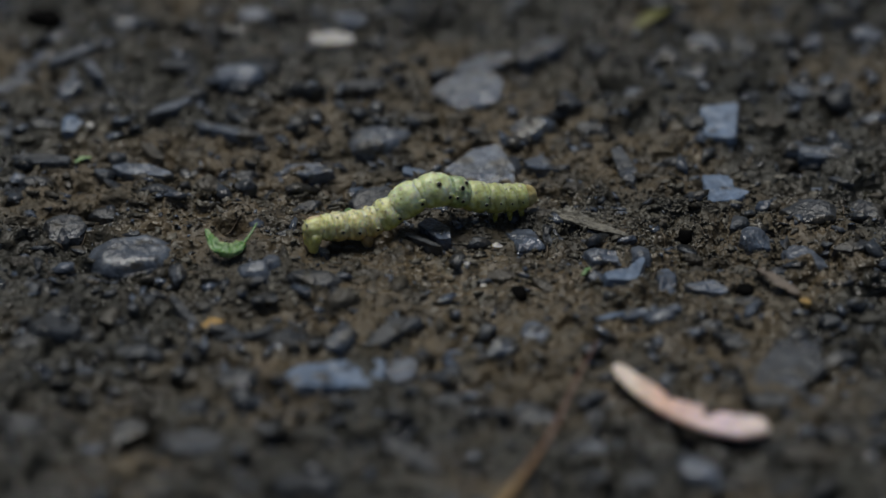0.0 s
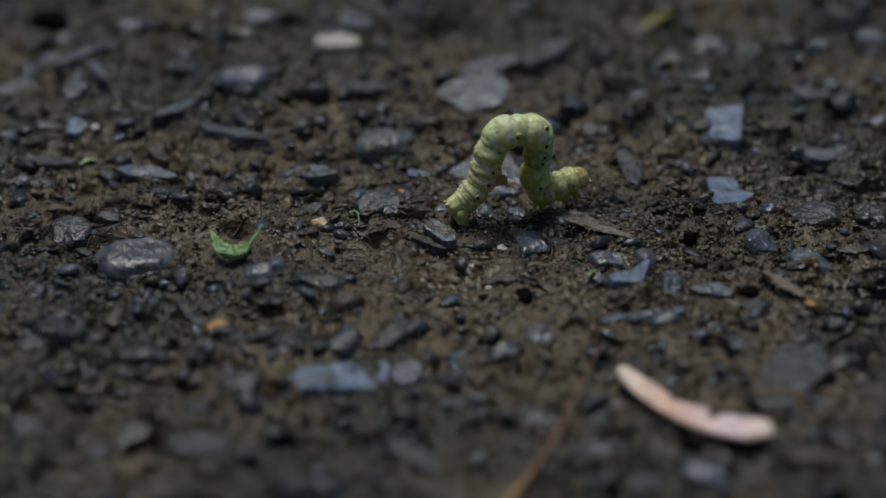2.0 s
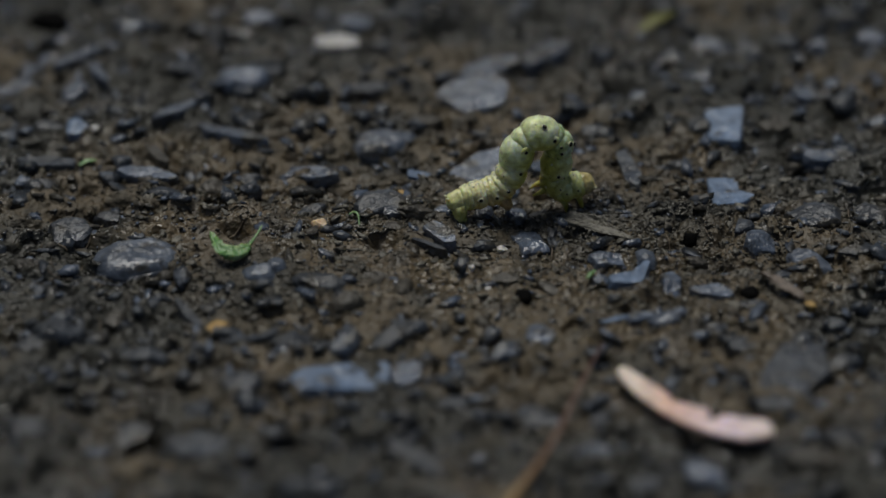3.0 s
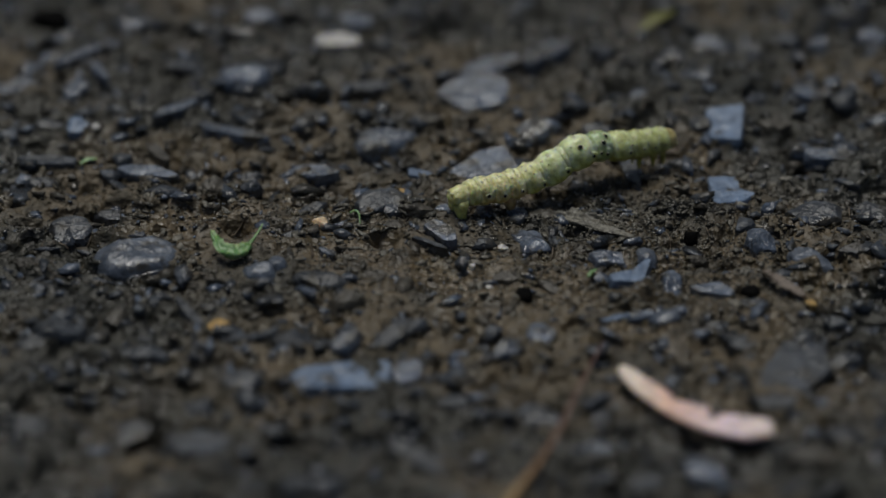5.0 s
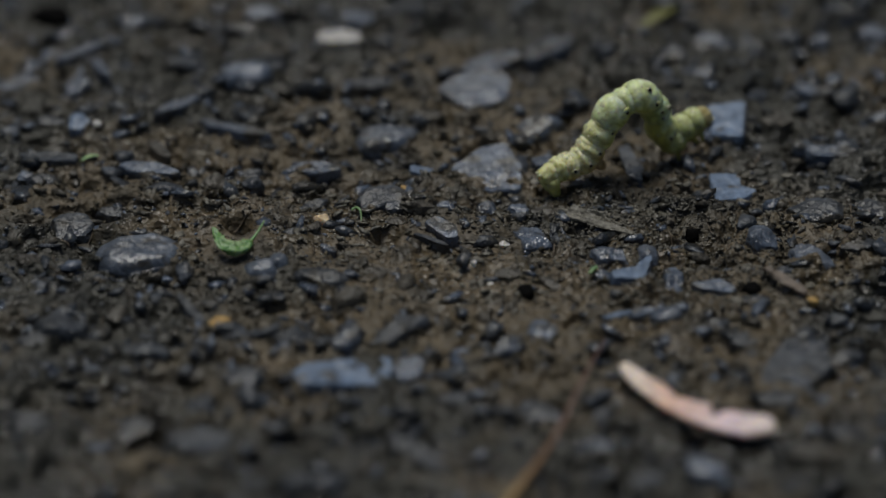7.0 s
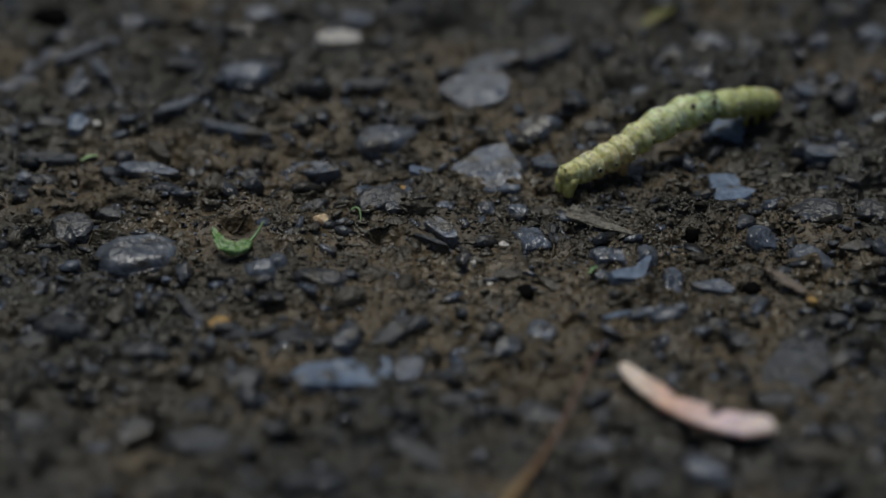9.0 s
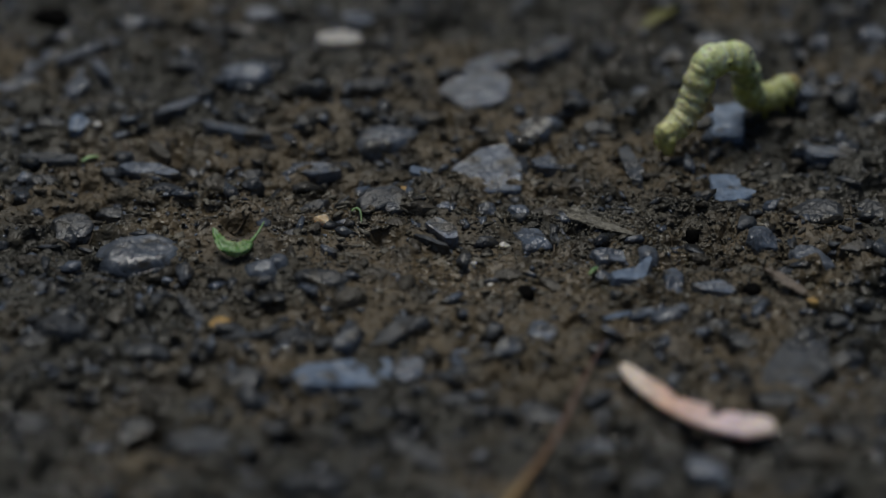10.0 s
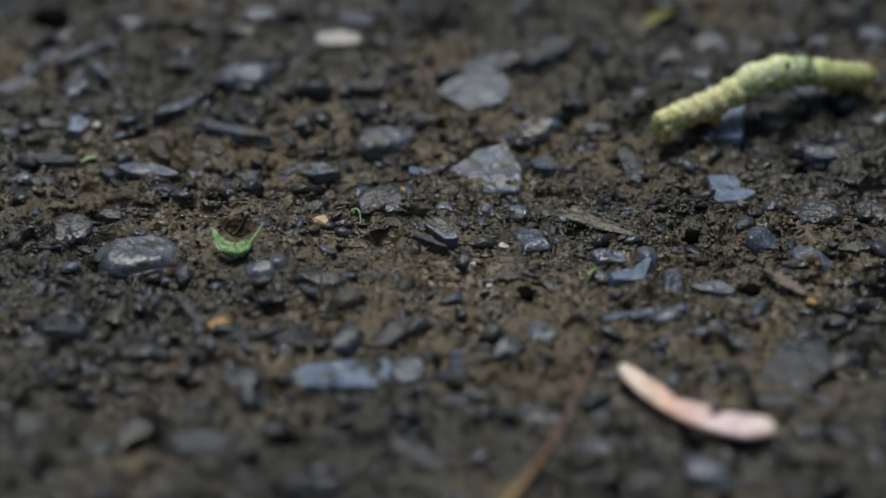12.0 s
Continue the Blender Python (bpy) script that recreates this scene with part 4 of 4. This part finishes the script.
# share of the body's length at which each segment sits, half length and radius in millimetres, skin, folds and their depth, black spots, flank lobes
SEGMENTS = [
    ("anal_segment", 0.052, 1.50, 1.06, "tail", 3, 0.05, [], []),
    ("body_segment", 0.096, 1.15, 1.30, "tail", 4, 0.055, [], []),
    ("body_segment", 0.138, 1.22, 1.44, "rear", 4, 0.046, [(0.0, 8, 0.20)], [(0.0, -4, 0.50)]),
    ("body_segment", 0.204, 1.32, 1.50, "rear", 4, 0.046, [(0.05, 0, 0.18)], [(0.05, -10, 0.50)]),
    ("body_segment", 0.272, 1.30, 1.52, "rear", 4, 0.055, [(0.2, -2, 0.17)], [(0.2, -12, 0.50)]),
    ("body_segment", 0.345, 1.54, 1.58, "waist", 3, 0.035, [(0.52, -10, 0.18), (0.0, 44, 0.07)], [(0.5, -14, 0.56)]),
    ("body_segment", 0.440, 2.00, 1.70, "middle", 1, 0.0, [(0.52, -8, 0.19), (-0.2, 52, 0.06)], [(0.5, -12, 0.62)]),
    ("body_segment", 0.556, 2.00, 1.74, "middle", 1, 0.0, [(0.02, 48, 0.24), (0.56, 0, 0.20)], [(0.54, -5, 0.60)]),
    ("body_segment", 0.652, 1.50, 1.54, "saddle", 3, 0.015, [(0.15, 66, 0.22), (-0.15, 42, 0.25), (0.15, -2, 0.17), (-0.3, 4, 0.15)], [(0.1, 8, 0.5)]),
    ("body_segment", 0.742, 1.75, 1.56, "neck", 5, 0.028, [(0.36, 2, 0.17), (0.45, 30, 0.09)], [(0.3, -8, 0.5)]),
    ("body_segment", 0.822, 1.45, 1.49, "front", 6, 0.042, [(0.1, 10, 0.10)], [(0.1, -14, 0.42)]),
    ("body_segment", 0.878, 1.30, 1.43, "front", 6, 0.042, [(0.0, 6, 0.10)], [(0.0, -14, 0.40)]),
    ("body_segment", 0.925, 1.20, 1.33, "front", 5, 0.04, [(0.0, 6, 0.10)], [(0.0, -14, 0.36)]),
    ("head", 0.956, 1.15, 1.12, "head", 0, 0.0, [], []),
    ("membrane", 0.306, 1.00, 1.28, "rear", 4, 0.02, [], []),
    ("membrane", 0.390, 1.05, 1.40, "waist", 3, 0.02, [], []),
    ("membrane", 0.498, 1.15, 1.46, "middle", 3, 0.02, [], []),
    ("membrane", 0.608, 1.05, 1.40, "saddle", 3, 0.02, [], []),
    ("membrane", 0.697, 1.00, 1.25, "neck", 4, 0.02, [], []),
    ("membrane", 0.786, 1.00, 1.30, "front", 4, 0.02, [], []),
]
MOVING = []
for index, (name, share, half, radius, skin, folds, fold_depth, marks, lobes) in enumerate(SEGMENTS):
    radius *= 1.04
    power = 2.1 if name == "head" else 2.45 if skin == "middle" else 2.3
    seg = part(name, barrel(half, radius, folds=folds, fold_depth=fold_depth, seed=index * 3.7, power=power), SKIN[skin], caterpillar)
    MOVING.append((seg, share))
    for u, up, size in lobes:
        for side in (-1, 1):
            a = radians(up)
            n = Vector((0, side * math.cos(a), math.sin(a)))
            c = Vector((u * half, 0, 0)) + n * radius * (1 - abs(u) ** 2.5) ** 0.4
            part("flank_lobe", bead(*(c - n * 0.14), size * 1.05, 0.30, n), SKIN[skin], seg)
    spots(seg, radius, half, marks)
    if name == "body_segment":
        for u, up, size in ((0.05, 82, 0.26), (-0.35, 70, 0.18), (-0.4, 34, 0.13), (0.4, -30, 0.18), (0.15, 60, 0.12), (-0.25, -34, 0.2), (-0.5, 6, 0.12)):
            for side in (-1, 1):
                a = radians(up + 9 * math.sin(index * 2.1 + u * 9 + side))
                n = Vector((0, side * math.cos(a), math.sin(a)))
                c = Vector((u * half, 0, 0)) + n * radius * (1 - abs(u) ** 2.5) ** 0.4
                low = up < -20 and index < 6
                part("wart", bead(*(c - n * 0.05), size * 0.9, 0.42, n), SKIN["foot"] if low else WART, seg, "ochre wart" if low else "pale raised wart")
    if index == 0:
        for side in (-1, 1):
            part("anal_proleg", stub([(-0.2, side * 0.4, -0.1), (-0.42, side * 0.58, -0.9), (-0.5, side * 0.64, -1.5), (-0.48, side * 0.66, -1.9), (-0.42, side * 0.66, -2.2)], [0.85, 0.76, 0.62, 0.54, 0.42], 14), SKIN["tail"], seg)
            part("anal_flap", stub([(-1.0, side * 0.25, 0.55), (-1.25, side * 0.3, 0.75), (-1.4, side * 0.32, 0.85)], [0.25, 0.18, 0.06]), WART, seg, "pale pointed flap at the tail")
    if index == 4:
        for side in (-1, 1):
            part("proleg", stub([(-0.7, side * 0.6, -0.6), (-0.8, side * 0.75, -1.4), (-0.85, side * 0.78, -2.05)], [0.78, 0.64, 0.44]), SKIN["foot"], seg, "ochre-tinged proleg")
    if index in (10, 11, 12):
        for side in (-1, 1):
            part("true_leg", stub([(0.1, side * 0.6, -0.9), (0.18, side * 0.80, -1.5), (0.26, side * 0.78, -2.0), (0.34, side * 0.66, -2.45)], [0.38, 0.27, 0.17, 0.06]), SKIN["front"], seg)
    if name == "head":
        for side in (-1, 1):
            part("antenna", stub([(0.95, side * 0.45, -0.3), (1.15, side * 0.5, -0.35), (1.3, side * 0.52, -0.36)], [0.16, 0.12, 0.05]), WART, seg, "tiny pale antenna")
        part("mouthparts", bead(1.0, 0, -0.55, 0.4, 0.8), SKIN["head"], seg)


POSTURES = []


def posture(t, foot, heading, line):
    """The body's midline at a time: the plane in which it arches stands upright through foot, towards heading; line runs from tail to head, in millimetres along the heading and up."""
    P = np.array(line, float)
    i = np.repeat(np.arange(len(P) - 1), 12)
    f = np.tile(np.arange(12) / 12, len(P) - 1)
    Q = np.vstack([2 * P[0] - P[1], P, 2 * P[-1] - P[-2]])
    p0, p1, p2, p3 = Q[i], Q[i + 1], Q[i + 2], Q[i + 3]
    f = f[:, None]
    C = 0.5 * (2 * p1 + (p2 - p0) * f + (2 * p0 - 5 * p1 + 4 * p2 - p3) * f ** 2 + (3 * p1 - p0 - 3 * p2 + p3) * f ** 3)
    C = np.vstack([C, P[-1]])
    s = np.concatenate([[0], np.cumsum(np.hypot(*np.diff(C, axis=0).T))])
    bend = min(max((C[:, 1].max() - 4.5) / 4.5, 0), 1)
    share = np.linspace(0, 1, 81)
    drawn = np.interp(share, [0, 0.12, 0.2, 0.28, 0.365, 0.45, 0.55, 0.63, 0.76, 1], [0, 0.095, 0.175, 0.23, 0.31, 0.39, 0.51, 0.60, 0.735, 1])
    even = s[-1] * (share + (drawn - share) * bend)
    u, z = np.interp(even, s, C[:, 0]), np.interp(even, s, C[:, 1])
    h = radians(heading)
    POSTURES.append((t, np.concatenate([foot[0] + u * math.cos(h), foot[1] + u * math.sin(h), z, [heading]])))


posture(0.0, (-11.7, 0.1), 18.7, [(-1.2, 2.4), (1.0, 2.2), (3.6, 1.9), (5.9, 2.0), (8.3, 3.1), (10.6, 4.2), (13.2, 4.1), (15.9, 2.9), (18.8, 2.1), (22.7, 1.8)])
posture(0.5, (-11.7, 0.2), 18.7, [(-1.2, 2.4), (1.2, 2.2), (4.1, 1.9), (6.4, 1.9), (8.7, 2.7), (11.1, 3.3), (13.4, 3.6), (15.7, 3.3), (18.7, 2.8), (21.0, 3.0), (23.9, 3.0)])
posture(1.0, (-11.6, 0.1), 18.9, [(-1.2, 2.3), (1.4, 2.1), (4.3, 1.9), (7.2, 2.2), (10.1, 2.9), (13.0, 3.6), (16.0, 4.0), (18.9, 3.8), (21.9, 3.2), (26.1, 2.3)])
posture(1.3, (-11.7, 0.2), 18.9, [(2.0, 2.7), (4.3, 2.8), (7.2, 2.6), (9.5, 3.0), (11.9, 3.8), (14.2, 4.7), (16.6, 5.5), (18.3, 4.9), (20.4, 3.5), (22.5, 2.8), (24.6, 2.9), (27.1, 2.7)])
posture(1.5, (-11.8, 0.2), 18.9, [(6.5, 3.7), (8.6, 3.8), (10.8, 4.1), (12.9, 4.9), (14.4, 5.9), (15.7, 7.2), (17.5, 7.7), (19.4, 7.0), (20.5, 5.6), (21.0, 4.0), (21.7, 2.6), (23.5, 2.8), (25.3, 3.4), (27.4, 3.2)])
posture(1.6, (-11.8, 0.1), 19.1, [(8.2, 4.6), (9.9, 4.3), (12.2, 4.8), (14.5, 5.6), (16.0, 6.9), (17.4, 8.6), (18.9, 8.7), (20.4, 7.8), (21.0, 5.7), (21.6, 3.3), (23.4, 3.0), (25.5, 3.2), (27.6, 3.3)])
posture(2.0, (-11.8, 0.1), 19.1, [(13.4, 2.3), (15.1, 2.9), (16.6, 4.6), (17.3, 6.7), (17.9, 8.7), (19.2, 9.7), (21.0, 9.7), (22.4, 8.5), (22.5, 6.2), (22.2, 4.0), (23.1, 2.3), (25.5, 2.9), (27.9, 3.2)])
posture(2.5, (1.9, 5.9), 13.9, [(-1.0, 2.0), (0.9, 2.4), (3.1, 3.3), (3.9, 5.0), (4.2, 7.0), (5.0, 8.7), (6.7, 9.4), (8.2, 8.2), (8.4, 5.9), (8.0, 3.8), (9.0, 2.4), (11.2, 2.7), (13.2, 2.7)])
posture(3.2, (1.9, 5.9), 13.4, [(-1.0, 2.3), (0.9, 2.7), (3.1, 2.9), (4.9, 3.7), (5.9, 5.4), (6.5, 7.3), (8.0, 8.6), (9.9, 8.2), (10.5, 6.5), (10.1, 4.3), (10.2, 2.4), (12.2, 2.5), (13.9, 2.6)])
posture(4.8, (1.9, 6.3), 26.3, [(-1.2, 2.5), (0.8, 2.6), (3.9, 2.4), (6.8, 2.5), (9.3, 3.1), (11.8, 4.2), (14.0, 4.5), (16.6, 3.4), (19.2, 2.4), (21.8, 2.2), (23.8, 2.2)])
posture(5.0, (1.9, 6.2), 26.6, [(-1.3, 2.5), (1.1, 2.6), (4.2, 2.3), (7.1, 2.5), (9.6, 3.0), (12.1, 4.0), (14.7, 4.3), (17.3, 3.7), (19.8, 3.3), (22.1, 3.2), (24.1, 3.0)])
posture(5.5, (1.9, 6.3), 27.8, [(-1.3, 2.5), (1.4, 2.5), (4.6, 2.1), (7.8, 2.0), (11.0, 2.5), (14.2, 3.1), (17.5, 3.1), (20.7, 3.3), (25.2, 3.4)])
posture(6.2, (2.1, 6.3), 28.1, [(-1.4, 2.8), (1.8, 2.4), (4.9, 2.2), (8.2, 2.1), (11.4, 2.6), (14.6, 3.2), (17.8, 3.3), (21.1, 3.1), (27.0, 2.7)])
posture(6.5, (2.1, 6.3), 28.1, [(2.8, 2.5), (5.3, 2.2), (7.8, 2.0), (10.4, 2.4), (12.7, 2.9), (14.9, 3.9), (17.2, 4.5), (18.8, 4.5), (20.8, 3.8), (23.1, 3.3), (25.4, 3.7), (27.4, 4.2)])
posture(6.6, (2.1, 6.4), 27.8, [(4.3, 2.7), (7.2, 2.7), (9.7, 2.4), (12.3, 2.6), (14.5, 3.8), (16.5, 4.8), (18.4, 5.2), (20.4, 4.6), (22.1, 3.0), (24.4, 2.9), (27.7, 3.8)])
posture(7.0, (2.0, 6.3), 28.1, [(8.8, 1.6), (10.4, 2.2), (13.0, 2.4), (14.6, 4.0), (15.8, 5.9), (17.1, 7.5), (19.3, 8.2), (21.3, 7.0), (22.1, 4.6), (23.5, 2.2), (25.4, 3.4), (28.4, 4.0)])
posture(7.2, (2.0, 6.3), 28.1, [(9.0, 1.2), (10.5, 1.7), (13.3, 2.2), (14.9, 3.7), (16.0, 5.7), (17.3, 7.4), (19.5, 8.3), (21.5, 7.1), (22.3, 4.7), (23.8, 2.1), (25.5, 3.3), (28.2, 3.9)])
posture(8.8, (12.7, 10.5), 36.1, [(-2.4, 2.2), (-0.0, 1.9), (2.8, 2.3), (5.6, 2.6), (8.5, 3.6), (12.1, 4.0), (15.4, 4.0), (18.7, 3.6), (22.5, 2.9), (26.1, 1.7)])
posture(9.2, (12.7, 10.6), 36.2, [(0.4, 3.4), (2.4, 2.7), (5.3, 2.7), (8.2, 3.4), (11.0, 4.4), (14.3, 4.9), (17.2, 4.9), (20.7, 3.5), (24.2, 2.5), (28.0, 1.6)])
posture(9.5, (12.6, 10.7), 36.4, [(4.8, 4.0), (7.1, 3.9), (9.6, 4.4), (11.8, 5.4), (13.9, 7.0), (16.1, 7.7), (18.3, 7.2), (20.3, 6.2), (21.9, 3.7), (24.5, 2.2), (27.1, 2.5), (29.4, 2.9)])
posture(9.6, (12.6, 10.7), 36.6, [(6.8, 4.1), (8.9, 3.7), (11.5, 4.5), (13.6, 6.1), (15.4, 7.6), (17.9, 8.2), (20.2, 7.1), (21.8, 5.0), (22.7, 2.8), (25.7, 2.4), (27.6, 2.8), (29.5, 2.8)])
posture(10.0, (12.6, 10.7), 36.6, [(11.5, 2.9), (13.6, 3.0), (15.2, 4.5), (16.2, 6.5), (16.9, 8.6), (19.3, 9.2), (21.5, 8.0), (22.8, 5.6), (23.3, 3.4), (25.7, 2.4), (27.6, 2.8), (29.9, 3.0)])
posture(10.5, (23.1, 20.0), 29.6, [(-1.5, 2.0), (0.7, 2.4), (3.4, 2.6), (5.1, 4.1), (5.7, 6.3), (6.3, 8.5), (8.3, 8.4), (10.1, 7.0), (10.9, 4.9), (12.0, 2.6), (14.1, 2.3), (16.2, 2.4)])
posture(11.0, (23.2, 20.2), 29.1, [(-1.8, 2.3), (0.7, 2.6), (3.4, 2.8), (5.4, 4.3), (6.5, 6.4), (8.3, 7.9), (10.6, 7.6), (12.1, 5.9), (13.3, 3.5), (15.4, 2.9), (18.2, 2.2)])
posture(11.5, (23.3, 21.5), 25.2, [(-1.5, 2.3), (0.7, 2.4), (3.6, 2.9), (6.2, 4.0), (7.7, 6.0), (10.0, 7.1), (12.3, 6.5), (14.0, 4.9), (16.5, 3.0), (18.8, 2.5), (21.0, 2.3)])
posture(12.0, (23.3, 21.4), 24.9, [(-2.0, 2.7), (0.7, 2.7), (3.9, 3.1), (7.1, 4.0), (10.0, 5.1), (13.0, 5.0), (15.7, 4.3), (19.1, 3.1), (21.8, 2.5), (23.8, 2.1)])


def between(times, values, t):
    """Smooth passage through the rows, without overshoot."""
    k = min(max(int(np.searchsorted(times, t, side="right")) - 1, 0), len(times) - 2)
    slope = np.diff(values, axis=0) / np.diff(times)[:, None]

    def rate(i):
        if i == 0 or i == len(times) - 1:
            return slope[min(i, len(slope) - 1)] * 0.5
        a, b = slope[i - 1], slope[i]
        return np.where(a * b > 0, 2 * a * b / np.where(a * b > 0, a + b, 1), 0)

    d = times[k + 1] - times[k]
    f = (t - times[k]) / d
    return ((2 * f ** 3 - 3 * f ** 2 + 1) * values[k] + (f ** 3 - 2 * f ** 2 + f) * d * rate(k)
            + (3 * f ** 2 - 2 * f ** 3) * values[k + 1] + (f ** 3 - f ** 2) * d * rate(k + 1))


def motions():
    """The caterpillar creeps away in loops: the thing follows its middle, each segment its place on the midline."""
    times = np.array([t for t, _ in POSTURES])
    values = np.array([v for _, v in POSTURES])
    moments = [round(0.1 * i, 1) for i in range(121)]
    base_rows, seg_rows = [], [[] for _ in MOVING]
    for t in moments:
        v = between(times, values, t)
        X, heading = v[:-1].reshape(3, 81).T, radians(v[-1])
        base = Vector((X[40, 0], X[40, 1], 0)) * MM
        base_rows.append((t, Matrix.Translation(base)))
        left = Vector((-math.sin(heading), math.cos(heading), 0))
        for rows, (seg, share) in zip(seg_rows, MOVING):
            i = share * 80
            at = Vector([float(np.interp(i, np.arange(81), X[:, c])) for c in range(3)]) * MM
            a, b = max(i - 2, 0), min(i + 2, 80)
            along = Vector([float(np.interp(b, np.arange(81), X[:, c]) - np.interp(a, np.arange(81), X[:, c])) for c in range(3)])
            along = (along - left * along.dot(left)).normalized()
            up = along.cross(left)
            turn = Matrix((along, left, up)).transposed().to_4x4()
            rows.append((t, Matrix.Translation(at - base) @ turn))
    walk(caterpillar, base_rows)
    for rows, (seg, share) in zip(seg_rows, MOVING):
        walk(seg, rows)


motions()
